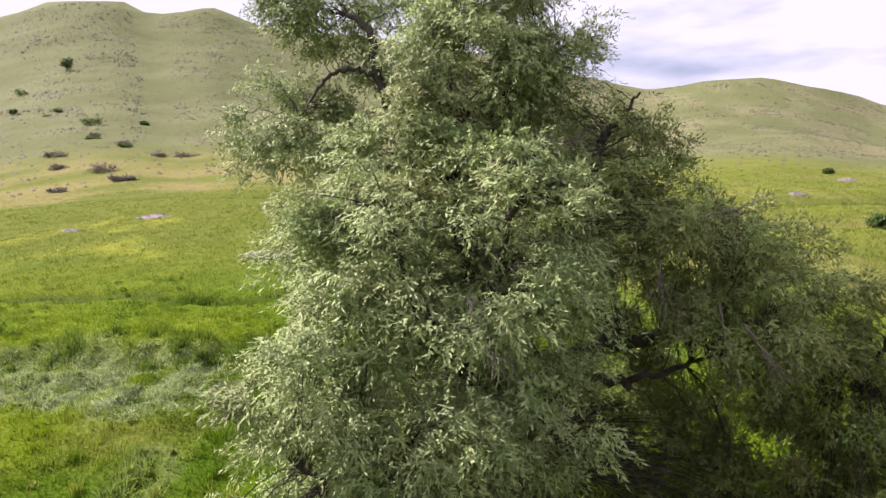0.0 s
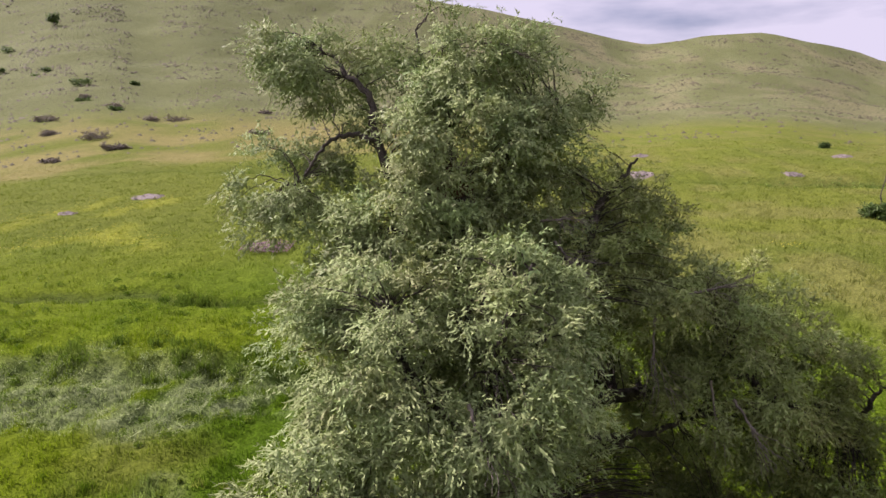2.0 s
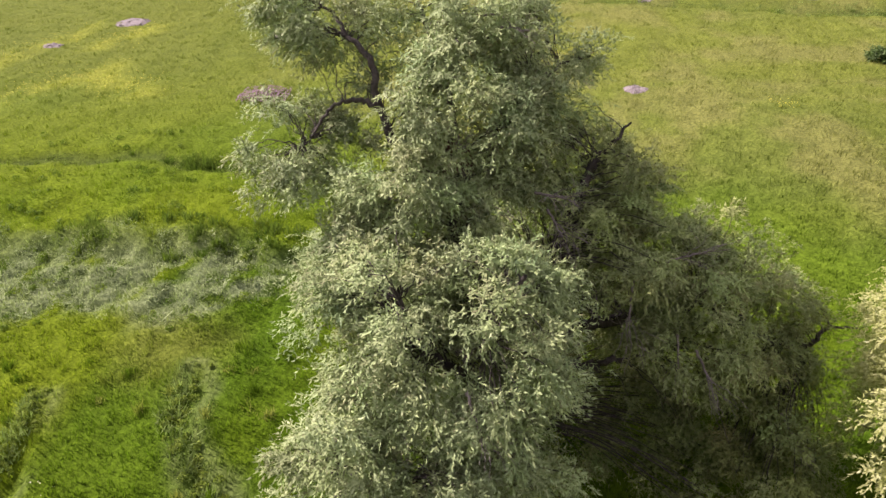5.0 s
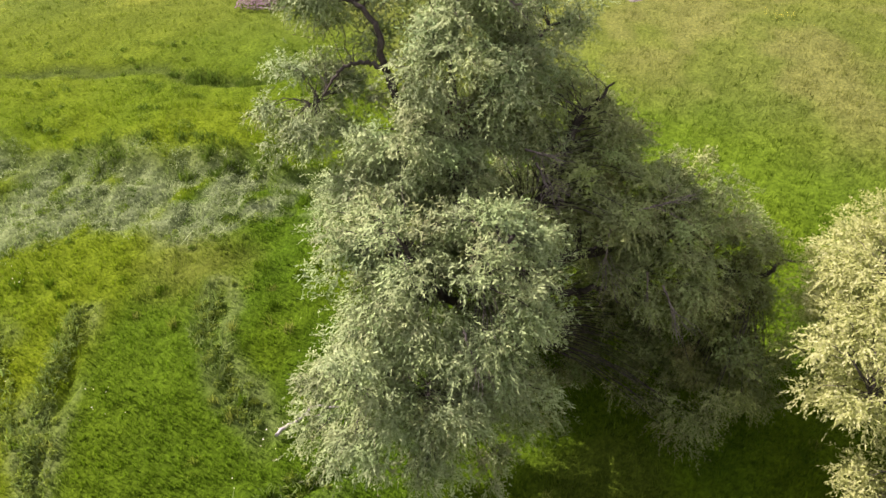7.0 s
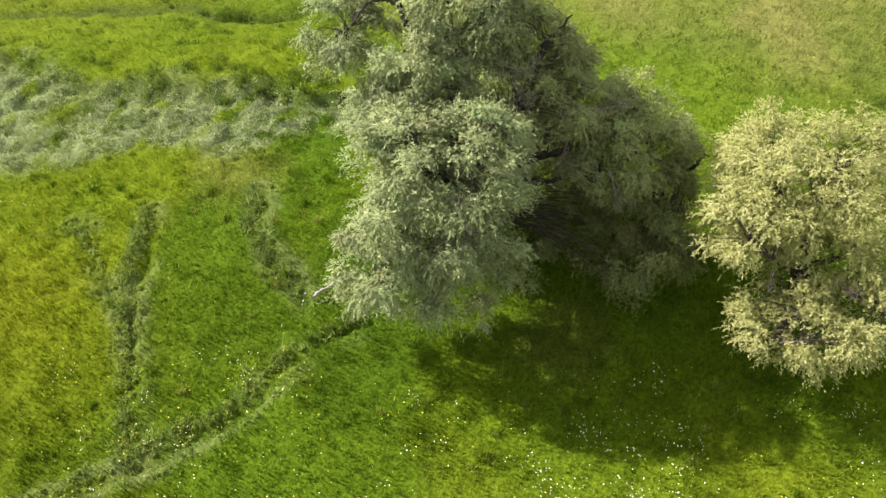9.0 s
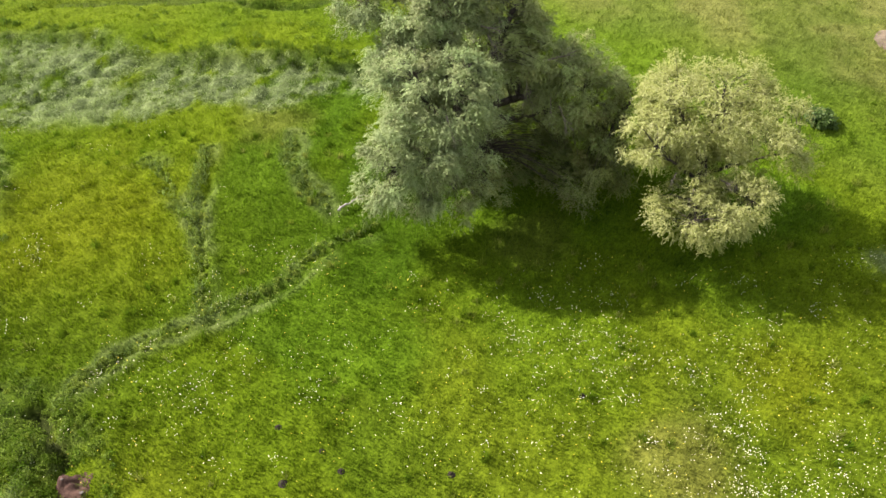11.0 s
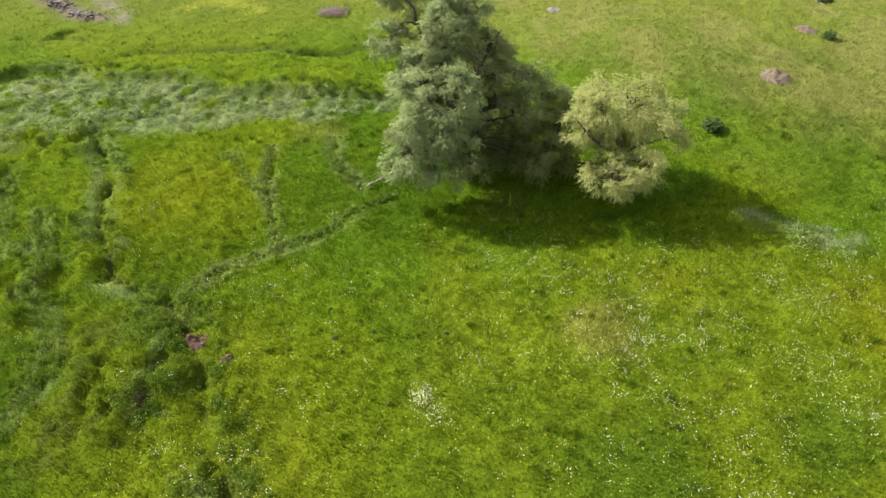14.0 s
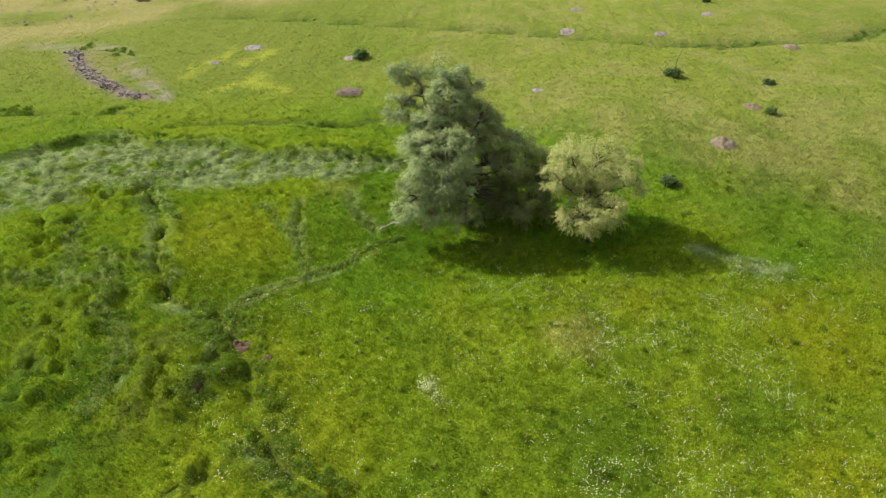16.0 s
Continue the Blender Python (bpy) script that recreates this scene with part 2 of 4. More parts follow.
TRAILS = [
    [(-13.39, 3.16), (-12.71, 2.31), (-11.43, 0.5), (-10.15, -0.73), (-9.85, -1.62), (-8.88, -4.1), (-8.59, -5.45)],
    [(-11.02, 3.87), (-10.73, 2.34), (-10.54, 0.51), (-10.15, -0.73)],
    [(-7.27, 4.67), (-7.17, 2.92), (-6.18, 1.61), (-5.09, 0.35)],
    [(-2.9, -0.38), (-4.89, -1.91), (-6.38, -3.97), (-7.48, -4.57), (-8.69, -5.56), (-10.37, -6.68), (-11.48, -7.46), (-11.99, -8.54), (-12.08, -9.55)],
    [(-25.62, 1.1), (-25.36, -0.81), (-24.42, -2.9), (-23.67, -4.8)], [(-22.45, -2.68), (-21.5, -4), (-20.63, -5.24), (-19.95, -7.06), (-19.97, -8.9), (-18.33, -9.93), (-17.16, -12.17), (-16.68, -13.84), (-17, -16.01)],
    [(-12.08, -10.44), (-11.8, -12.08), (-12, -14.07), (-11.51, -14.95), (-10.32, -15.63)], [(-28.26, -5.48), (-25.82, -5.7), (-23.85, -5.78), (-20.64, -5.41)],
]
# Broad tints of the sward: place, how far it spreads, colour, strength.
SWARD = [((-3.3, -6.34), 2.6, "lush", 0.8), ((10.63, -7.27), 2.3, "gold", 0.55), ((-5.69, -3.65), 1.5, "lush", 0.7), ((22.72, -1.64), 5.0, "lush", 0.7), ((3.43, -5.99), 3.0, "lush", 0.4), ((-18.97, -17.23), 4.5, "deep", 0.8), ((7.89, -18.27), 3.0, "deep", 0.55),
         ((14.63, -16.59), 2.6, "deep", 0.6), ((-16.36, 0.28), 3.8, "gold", 0.55), ((20.31, -10.39), 4.0, "gold", 0.8), ((17.88, -20.29), 3.2, "gold", 0.75), ((6.9, -10.41), 2.1, "straw", 0.75), ((-13.71, -15.77), 3.0, "olive", 0.8),
         ((-15.66, -11.77), 2.6, "olive", 0.55), ((3.11, -0.89), 1.6, "litter", 0.25), ((-8.45, 5.59), 2.2, "straw", 0.5), ((-22.45, -10.41), 3.5, "gold", 0.3), ((0.96, -18.95), 2.5, "deep", 0.4)]
TINTS = {"lush": (0.078, 0.146, 0.006), "deep": (0.052, 0.100, 0.007), "gold": (0.140, 0.166, 0.006), "straw": (0.160, 0.166, 0.032), "olive": (0.075, 0.088, 0.012), "litter": (0.085, 0.070, 0.025)}
WET_X = [-56.63, -42.75, -36.33, -31.72, -27.09, -21.5, -15.81, -10.07, -4.87, 0.6, 5.53]         # the wet strip: along, middle and half its width
WET_Y = [-2.65, 1.99, 5.63, 8.27, 9.3, 9.71, 8.77, 9, 9.2, 8.86, 8.16]
WET_W = [4.5, 5, 5.4, 5.6, 4.6, 3.8, 2.2, 2.0, 1.1, 0.7, 0.5]
WET_PATCH = [(15.6, -2.8), (17.3, -4.0), (19.1, -4.9), (20.2, -5.0)]
FAR_LINE = [(-80, 62), (-66.29, 59.06), (-33.47, 57.8), (2.13, 47.01), (22.95, 39.4), (28.29, 38.5), (35.7, 39.5), (44.2, 40.4), (50.1, 45.5), (71.94, 52)]
TERRACES = [[(-25.46, 16.84), (-20.62, 17.48), (-14.51, 17.67), (-9.62, 16.36), (-6.01, 17.99)], [(-49.08, 19.71), (-42.77, 19.78), (-34.49, 20.33), (-29.91, 19.94)]]
YELLOW_STREAKS = [[(-28.6, 30.4), (-28.4, 33.9), (-26.9, 36.3), (-27.4, 40.4)], [(-24.5, 25.6), (-23.3, 26.5), (-21.7, 28.2), (-21.2, 30.2)], [(-20.3, 27.5), (-17.2, 25.0)], [(-24.0, 34.0), (-22.0, 38.5)]]
STONE_LINE = [(-46.8, 41.3), (-43.7, 36.3), (-41.6, 33.3), (-38.1, 29.4), (-34.8, 26.6), (-32.4, 24.5), (-30.7, 24.0)]
STONY_BANDS = [[(-61, 49), (-57.3, 48.5), (-53.5, 45.5), (-47.2, 42.5)], [(-47.4, 43.9), (-41.8, 41.9), (-37.7, 36.6), (-34.5, 31.1), (-30.7, 26.4), (-28.3, 23.6)]]


def wet(x, y):
    """How much a place lies in the wet strip, 0 to 1."""
    off = np.abs(y - np.interp(x, WET_X, WET_Y) + 2.2 * (vnoise(x + 9, y, 3.2, 3) - 0.5)) / np.interp(x, WET_X, WET_W)
    return np.exp(-off ** 6) * ease(7, 1, x)


def rugged(x, y):
    """How much a place lies in the poached ground west of the ditch, 0 to 1."""
    return ease(1.9, 0.2, x - np.interp(y, RUN_Y, RUN_X) + 1.6 * (vnoise(x, y, 4, 2) - 0.5)) * ease(9, 4, y)


def land(x, y):
    """Height of the ground at a place in plan, without its grass."""
    x, y = np.asarray(x, float), np.asarray(y, float)
    near = (-0.39 + 0.0275 * np.clip(x, -80, 80) + 0.176 * np.clip(y, -60, 20) + 0.141 * np.clip(y - 20, 0, 70) + 0.6 * np.exp(-((x - 12.5) ** 2 + (y - 18) ** 2) / 80)
            - 0.85 * np.exp(-((x - 1.5) ** 2 + y ** 2) / 40) + 0.9 * np.exp(-((x - 17) / 8.5) ** 2 - ((y - 8) / 8) ** 2))
    r, az = np.hypot(x, y), np.degrees(np.arctan2(x, y))
    soft = sum(np.interp(az + d, RIDGE_AZ, RIDGE_UP) for d in (-0.5, -0.25, 0, 0.25, 0.5)) / 5
    top = 8.7 + 500 * np.tan(np.radians(soft))
    foot = np.interp(az, [-180, -100, -25, 25, 100, 180], [-4, -2, 3, 7.5, 2, -4])
    far = foot + (top - foot) * (np.clip(r / 500, 0, 1) ** 1.75 - 0.6 * np.clip((r - 500) / 700, 0, 1))
    k = ease(45, 95, r)
    swell = (vnoise(x, y, 40, 3) - 0.5) * 6 * ease(110, 260, r) * (1 - ease(400, 500, r))
    return near * (1 - k) + far * k + swell


def relief(x, y):
    """The ground with its tussocks, ditch and trodden trails."""
    r = np.hypot(x, y)
    close = 1 - ease(60, 140, r)
    z = land(x, y) + close * (0.34 * (vnoise(x, y, 2.4, 3) - 0.5) + 0.16 * (vnoise(x, y, 0.62, 2) - 0.5))
    d = line_gap(x + 0.5 * (vnoise(x, y, 1.1, 2) - 0.5), y, DITCH)
    z = z - 0.62 * np.exp(-(d / 0.26) ** 2) * ease(0.36, 0.6, vnoise(x, y + 5, 1.7, 2)) + 0.12 * np.exp(-((d - 1.3) / 0.6) ** 2)
    for line in TRAILS:
        d = line_gap(x + 0.9 * (vnoise(x, y, 1.3, 3) - 0.5), y + 0.9 * (vnoise(x + 40, y, 1.3, 3) - 0.5), line)
        z = z - 0.16 * np.exp(-(d / 0.18) ** 2) * ease(0.40, 0.62, vnoise(x, y + 3, 1.1, 2)) + 0.10 * np.exp(-((d - 0.42) / 0.22) ** 2) * vnoise(x, y, 0.7, 2)
    reed = wet(x, y)
    bank = y - np.interp(x, WET_X, WET_Y) - np.interp(x, WET_X, WET_W) + 2.2 * (vnoise(x + 9, y, 3.2, 3) - 0.5)
    z = z + 0.4 * ease(-0.35, 0.2, bank) * ease(5, 0.5, bank) * ease(4, 0, x) * ease(-50, -40, x) * vnoise(x - 5, y, 4, 2) * 1.6
    z = z - 0.12 * reed + 0.62 * reed * (vnoise(x, y, 0.55, 3) - 0.5)
    for line in TERRACES:
        z = z - 0.25 * np.exp(-(line_gap(x, y + 0.8 * (vnoise(x, y, 2.0, 2) - 0.5), line) / 0.35) ** 2)
    rough = rugged(x, y)
    z = z + rough * 0.55 * ease(0.46, 0.62, vnoise(x + 7, y - 4, 0.9, 3)) * ease(0.35, 0.6, vnoise(x, y - 15, 3.5, 2))
    d = line_gap(x, y, FAR_LINE)
    return z - 0.75 * np.exp(-(d / 1.0) ** 2)


def cover(x, y):
    """Colour of the ground at a place in plan: its cover, with some shade and haze painted in."""
    x, y = np.asarray(x, float), np.asarray(y, float)
    r = np.hypot(x, y)

    def to(c, goal, k):
        return c + (np.array(goal) - c) * np.clip(k, 0, 1)[..., None]

    a, b, d = vnoise(x, y, 9, 3), vnoise(x + 50, y - 20, 3, 3), vnoise(x - 33, y + 70, 22, 3)
    c = np.zeros(x.shape + (3,)) + (0.083, 0.140, 0.005)
    c = to(c, (0.118, 0.166, 0.006), 0.7 * ease(0.35, 0.7, a))
    c = to(c, (0.050, 0.108, 0.005), 0.75 * ease(0.50, 0.68, vnoise(x + 50, y - 20, 6, 2)) * (1 - 0.8 * ease(8, 25, y)))
    c = to(c, (0.150, 0.165, 0.005), 0.4 * np.exp(-((x + 14) / 5) ** 2 - ((y + 2.5) / 4.5) ** 2))
    c = to(c, (0.140, 0.165, 0.008), 0.6 * ease(0.55, 0.7, d) * ease(-4, -12, y))
    c = to(c, (0.055, 0.100, 0.005), 0.8 * ease(-5, -11, x - 0.25 * y) * ease(-1, -10, y))
    c = to(c, (0.122, 0.164, 0.009), 0.55 * ease(-6, 2, x + 2 * (a - 0.5)) * ease(-3, -7, y))
    dry = ease(2, 11, 0.55 * x + 0.8 * y - 6.5 + 7 * (a - 0.5)) * ease(-22, 0, x)
    c = to(c, (0.165, 0.176, 0.046), 0.70 * dry * (0.7 + 0.6 * ease(0.35, 0.65, b)))
    c = to(c, (0.125, 0.146, 0.030), 0.7 * ease(12, 34, y) * (1 - dry))
    for (px, py), far, name, k in SWARD:
        d = np.hypot(x - px, y - py) / far + 1.1 * (vnoise(x + 3 * px, y, 2.6, 3) - 0.5)
        c = to(c, TINTS[name], k * ease(1.25, 0.35, d))
    lush = np.exp(-(line_gap(x, y, [(4.5, 13), (7.4, 10.5), (10.6, 8.0), (14.8, 3.9), (17.7, 2.6), (20.2, 0.7), (40, -2)]) / 2.0) ** 2)
    c = to(c, (0.090, 0.155, 0.009), 0.75 * lush)
    yellow = sum(np.exp(-(line_gap(x, y + 2.4 * (b - 0.5), line) / 1.0) ** 2) for line in YELLOW_STREAKS) * ease(0.35, 0.55, vnoise(x + 12, y * 1.6, 1.6, 3))
    c = to(c, (0.24, 0.27, 0.035), 0.65 * yellow)
    c = to(c, (0.036, 0.070, 0.010), 0.85 * np.exp(-(line_gap(x, y, FAR_LINE) / 0.75) ** 2) * ease(0.25, 0.4, b))
    within = np.exp(-(line_gap(x, y, [(-43, 38.5), (-37.5, 32), (-33, 27)]) / 3.0) ** 4)
    c = to(c, (0.175, 0.165, 0.065), 0.6 * within * ease(0.3, 0.6, b))
    for line in STONY_BANDS:
        stony = np.exp(-(line_gap(x, y + 1.2 * (b - 0.5), line) / 0.9) ** 2) * ease(0.36, 0.56, vnoise(x, y + 9, 1.8, 3))
        c = to(c, (0.21, 0.195, 0.145), 0.85 * stony)
    c = to(c, (0.17, 0.135, 0.115), 0.95 * np.exp(-(line_gap(x, y, STONE_LINE) / 0.95) ** 4))
    strip = ease(66, 76, r) * (1 - ease(118, 150, r)) * ease(12, -20, x)
    c = to(c, (0.215, 0.195, 0.075), 0.85 * strip * ease(0.2, 0.55, a))
    hill = ease(110, 170, r)
    scrub = vnoise(x, y, 14, 5)
    # Hill grass paled and greyed: distance haze put into its colour.
    c = to(c, (0.150, 0.168, 0.082), 0.9 * hill)
    c = to(c, (0.205, 0.185, 0.105), 0.55 * hill * ease(0.50, 0.70, scrub) * ease(-120, 60, x))
    c = to(c, (0.10, 0.115, 0.042), 0.5 * hill * ease(0.55, 0.42, scrub))
    reed = wet(x, y)
    c = to(c, (0.22, 0.27, 0.13), 0.85 * reed * ease(0.3, 0.5, vnoise(x, y, 0.9, 3)) * ease(0.12, 0.35, vnoise(x, y - 40, 3.4, 2)))
    # Lows of the strip's relief darkened, as shade between the lumps.
    c = to(c, (0.065, 0.095, 0.030), 0.75 * reed * ease(0.46, 0.36, vnoise(x, y, 0.55, 3)))
    bank = y - np.interp(x, WET_X, WET_Y) - np.interp(x, WET_X, WET_W) + 2.2 * (vnoise(x + 9, y, 3.2, 3) - 0.5)
    # Dark band below the bank: its shade painted along the strip's upper edge.
    c = to(c, (0.045, 0.082, 0.010), 0.75 * np.exp(-((bank + 0.05) / 0.3) ** 2) * ease(4, 0, x) * ease(0.35, 0.5, vnoise(x, y + 11, 2.5, 2)))
    for line in TERRACES:
        g = line_gap(x, y + 0.8 * (vnoise(x, y, 2.0, 2) - 0.5), line)
        c = to(c, (0.055, 0.080, 0.020), 0.8 * np.exp(-(g / 0.3) ** 2) * ease(0.3, 0.5, b))
    c = to(c, (0.27, 0.31, 0.175), 0.45 * np.exp(-(line_gap(x, y + 1.2 * (vnoise(x, y, 1.6, 3) - 0.5), WET_PATCH) / 0.7) ** 4) * ease(0.35, 0.6, vnoise(x, y * 2, 1.4, 3)))
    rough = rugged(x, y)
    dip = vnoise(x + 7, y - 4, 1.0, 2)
    # Tops brightened and hollows darkened: sun and shade painted into the sward.
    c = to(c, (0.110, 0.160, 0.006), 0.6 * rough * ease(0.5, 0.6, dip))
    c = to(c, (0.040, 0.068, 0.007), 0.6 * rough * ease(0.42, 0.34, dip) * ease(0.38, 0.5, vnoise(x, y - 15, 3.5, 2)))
    for line in TRAILS:
        g = line_gap(x + 0.9 * (vnoise(x, y, 1.3, 3) - 0.5), y + 0.9 * (vnoise(x + 40, y, 1.3, 3) - 0.5), line)
        c = to(c, (0.16, 0.20, 0.07), 0.55 * np.exp(-((g - 0.34) / 0.22) ** 2) * ease(0.3, 0.55, b))
        # Thin dark core, painting in the shade at the trail's edge.
        c = to(c, (0.040, 0.062, 0.012), 0.16 * np.exp(-(g / 0.10) ** 4) * ease(0.3, 0.5, vnoise(x, y, 1.3, 2)))
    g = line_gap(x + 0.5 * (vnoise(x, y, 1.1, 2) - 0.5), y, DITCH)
    # Ditch bed near black: wet earth with the trench's shade painted in.
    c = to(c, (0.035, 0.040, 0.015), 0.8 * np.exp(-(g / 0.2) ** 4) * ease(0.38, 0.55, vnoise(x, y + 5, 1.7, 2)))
    c = to(c, (0.15, 0.20, 0.07), 0.7 * np.exp(-((g - 0.6) / 0.35) ** 2) * ease(0.4, 0.6, b))
    return c


def spaced(lo, hi, step, growth, reach):
    """A row of coordinates: even from lo to hi, then ever farther apart out to the reach on both sides."""
    tail = step * np.cumsum(growth ** np.arange(1, int(math.log(reach * (growth - 1) / step + 1) / math.log(growth)) + 1))
    return np.concatenate([(lo - tail)[::-1], np.arange(lo, hi + step / 2, step), hi + tail])


row_x, row_y = spaced(-27, 26, 0.21, 1.056, 1600), spaced(-24, 15, 0.21, 1.056, 1600)
gx, gy = np.meshgrid(row_x, row_y, indexing="ij")
n_y = len(row_y)
gi, gj = np.meshgrid(np.arange(len(row_x) - 1), np.arange(n_y - 1), indexing="ij")
g_faces = np.stack([gi * n_y + gj, (gi + 1) * n_y + gj, (gi + 1) * n_y + gj + 1, gi * n_y + gj + 1], -1).reshape(-1, 4)
g_xy = np.stack([gx.ravel(), gy.ravel()], 1)
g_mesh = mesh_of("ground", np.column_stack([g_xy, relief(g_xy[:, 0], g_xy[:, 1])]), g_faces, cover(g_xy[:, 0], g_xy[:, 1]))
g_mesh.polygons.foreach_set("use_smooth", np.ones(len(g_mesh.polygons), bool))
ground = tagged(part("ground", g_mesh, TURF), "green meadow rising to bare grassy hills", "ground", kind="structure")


def grass(name, label, xy, height, width, blades, lean, material, tint, loose=0.25, spread=0.08):
    """Tufts of blades at places in plan; height and tint one for each tuft."""
    n = len(xy)
    h = np.repeat(height, blades) * rng.uniform(0.6, 1.15, n * blades)
    p = np.repeat(xy, blades, 0) + rng.normal(0, spread, (n * blades, 2))
    a = rng.uniform(0, 2 * np.pi, n * blades)
    z = np.repeat(relief(xy[:, 0], xy[:, 1]), blades)
    tilt = rng.normal(0, loose, (n * blades, 2)) + np.asarray(lean)
    wide = width * rng.uniform(0.7, 1.3, n * blades) * (0.6 + h)
    off = np.stack([np.cos(a) * wide, np.sin(a) * wide], 1)
    v = np.zeros((n * blades, 3, 3))
    v[:, 0, :2], v[:, 1, :2], v[:, 2, :2] = p - off, p + off, p + tilt * h[:, None]
    v[:, 0, 2] = v[:, 1, 2] = z - 0.02
    v[:, 2, 2] = z + h / np.sqrt(1 + (tilt ** 2).sum(1))
    col = np.repeat(np.repeat(tint, blades, 0), 3, 0)
    me = mesh_of(name, v.reshape(-1, 3), np.arange(n * blades * 3).reshape(-1, 3), col)
    return tagged(part(name, me, material), label, "grass", kind="stuff")


def scatter(n, x0, x1, y0, y1):
    return np.column_stack([rng.uniform(x0, x1, n), rng.uniform(y0, y1, n)])


def in_view(xy):
    """Keeps to the fan of meadow that the flight looks on to."""
    return xy[np.abs(xy[:, 0]) < 7 + 0.64 * (xy[:, 1] + 43) * 1.12]


def along(line, n, spread):
    p = np.array(line)
    s = rng.integers(0, len(p) - 1, n)
    return p[s] + (p[s + 1] - p[s]) * rng.random((n, 1)) + rng.normal(0, 1, (n, 2)) * spread


def lumps(centres, tufts, size, high, colours):
    """Tufts gathered in low domed lumps: places, heights and tints."""
    n = len(centres)
    scale = rng.uniform(0.6, 1.4, n)
    off = rng.normal(0, 1, (n * tufts, 2)) * (np.repeat(scale, tufts) * size)[:, None]
    d = np.linalg.norm(off, axis=1) / (np.repeat(scale, tufts) * size)
    h = np.repeat(scale, tufts) * high * (0.3 + np.exp(-(d / 1.1) ** 2))
    mix = np.repeat(rng.random((n, 1)), tufts, 0)
    tint = (np.array(colours[0]) * (1 - mix) + np.array(colours[1]) * mix) * rng.uniform(0.75, 1.3, (n * tufts, 1))
    return np.repeat(centres, tufts, 0) + off, h, tint


# Short meadow grass, thinning out and coarser up the slope.
close_by = in_view(scatter(156000, -38, 38, -29, 20))
first = len(close_by)
sites = np.concatenate([close_by, in_view(scatter(90000, -75, 75, 3, 85))])
far_k = ease(6, 60, sites[:, 1])
odds = (1 - ease(-6, 20, sites[:, 1])) * ease(-29, -24, sites[:, 1]) * (np.arange(len(sites)) < first) + (np.arange(len(sites)) >= first) * ease(3, 14, sites[:, 1]) * (1 - ease(30, 85, sites[:, 1]))
jog = 0.3 * (vnoise(sites[:, 0], sites[:, 1], 0.9, 2) - 0.5)
sites_ok = (rng.random(len(sites)) < odds) & (line_gap(sites[:, 0] + 1.6 * jog, sites[:, 1], DITCH) > 0.15)
sites_ok &= ~((rugged(sites[:, 0], sites[:, 1]) > 0.5) & (vnoise(sites[:, 0] + 7, sites[:, 1] - 4, 1.0, 2) < 0.43) & (vnoise(sites[:, 0], sites[:, 1] - 15, 3.5, 2) > 0.40))
for line in TRAILS:
    sites_ok &= line_gap(sites[:, 0] + jog, sites[:, 1], line) > 0.09 * ease(0.3, 0.5, vnoise(sites[:, 0], sites[:, 1], 1.6, 2))
sites, far_k = sites[sites_ok], far_k[sites_ok]
tall = (0.09 + 0.17 * vnoise(sites[:, 0], sites[:, 1], 0.7, 2)) * (1 - 0.35 * far_k)
shade = cover(sites[:, 0], sites[:, 1]) * (1 + (rng.uniform(-0.2, 0.2, len(sites)) + 0.6 * vnoise(sites[:, 0] + 3, sites[:, 1], 0.5, 2) - 0.3) * (1 - 0.7 * far_k))[:, None]
grass("meadow_grass", "short yellow-green meadow grass in uneven tufts", sites, tall, 0.022, 5, (0.04, -0.05), BLADE, shade, 0.28, 0.10)
# Matted grey-green sedge in the wet strip and beside the willow's shade.
mids = in_view(scatter(7200, -52, 4, -2, 19))
mids = mids[rng.random(len(mids)) < wet(mids[:, 0], mids[:, 1]) * ease(0.1, 0.35, vnoise(mids[:, 0], mids[:, 1] - 40, 3.4, 2))]
mids = np.concatenate([mids, along(WET_PATCH, 70, (0.6, 0.5))])
mids = mids[vnoise(mids[:, 0], mids[:, 1], 0.9, 2) > 0.42]
p, h, c = lumps(mids, 19, 0.27, 0.13, ((0.17, 0.225, 0.090), (0.28, 0.33, 0.17)))
grass("sedge_grass", "matted grey-green sedge lying in the wet strip", p, h, 0.022, 7, (0.25, -0.25), BLADE, c, 1.1, 0.09)
# Rank grass in trails and in the far hollow.
sites = np.concatenate([along(l, 130, 0.12) + (-0.26, 0.17) for l in TRAILS] + [along(FAR_LINE, 3200, 0.55)])
grass("rank_grass", "longer rank grass beside the trodden trails", sites, rng.uniform(0.1, 0.38, len(sites)), 0.018, 8, (0.1, -0.1), BLADE,
      np.array((0.155, 0.215, 0.06)) * rng.uniform(0.6, 1.4, (len(sites), 1)), 0.5)
# Dark clumps along the far hollow, the terraces, the old field edge and the upper edge of the wet strip.
mids = np.concatenate([along(FAR_LINE[2:], 330, (0.5, 0.35))] + [along(l, 60, (0.4, 0.2)) for l in TERRACES] + [along(STONY_BANDS[1][:3], 50, 0.5), along([(a, b + w) for a, b, w in zip(WET_X, WET_Y, WET_W)][1:9], 110, (0.6, 0.6)), along([(-50, 21.5), (-40, 20.8), (-31, 20.5)], 90, (0.6, 0.35))])
mids = mids[vnoise(mids[:, 0] + 17, mids[:, 1], 3.0, 2) > 0.48]
p, h, c = lumps(mids, 20, 0.19, 0.30, ((0.055, 0.100, 0.012), (0.105, 0.155, 0.022)))
grass("rank_clumps", "dark green rank clumps along the banks and hollows", p, h, 0.026, 5, (0.05, -0.05), BLADE, c, 0.4, 0.08)
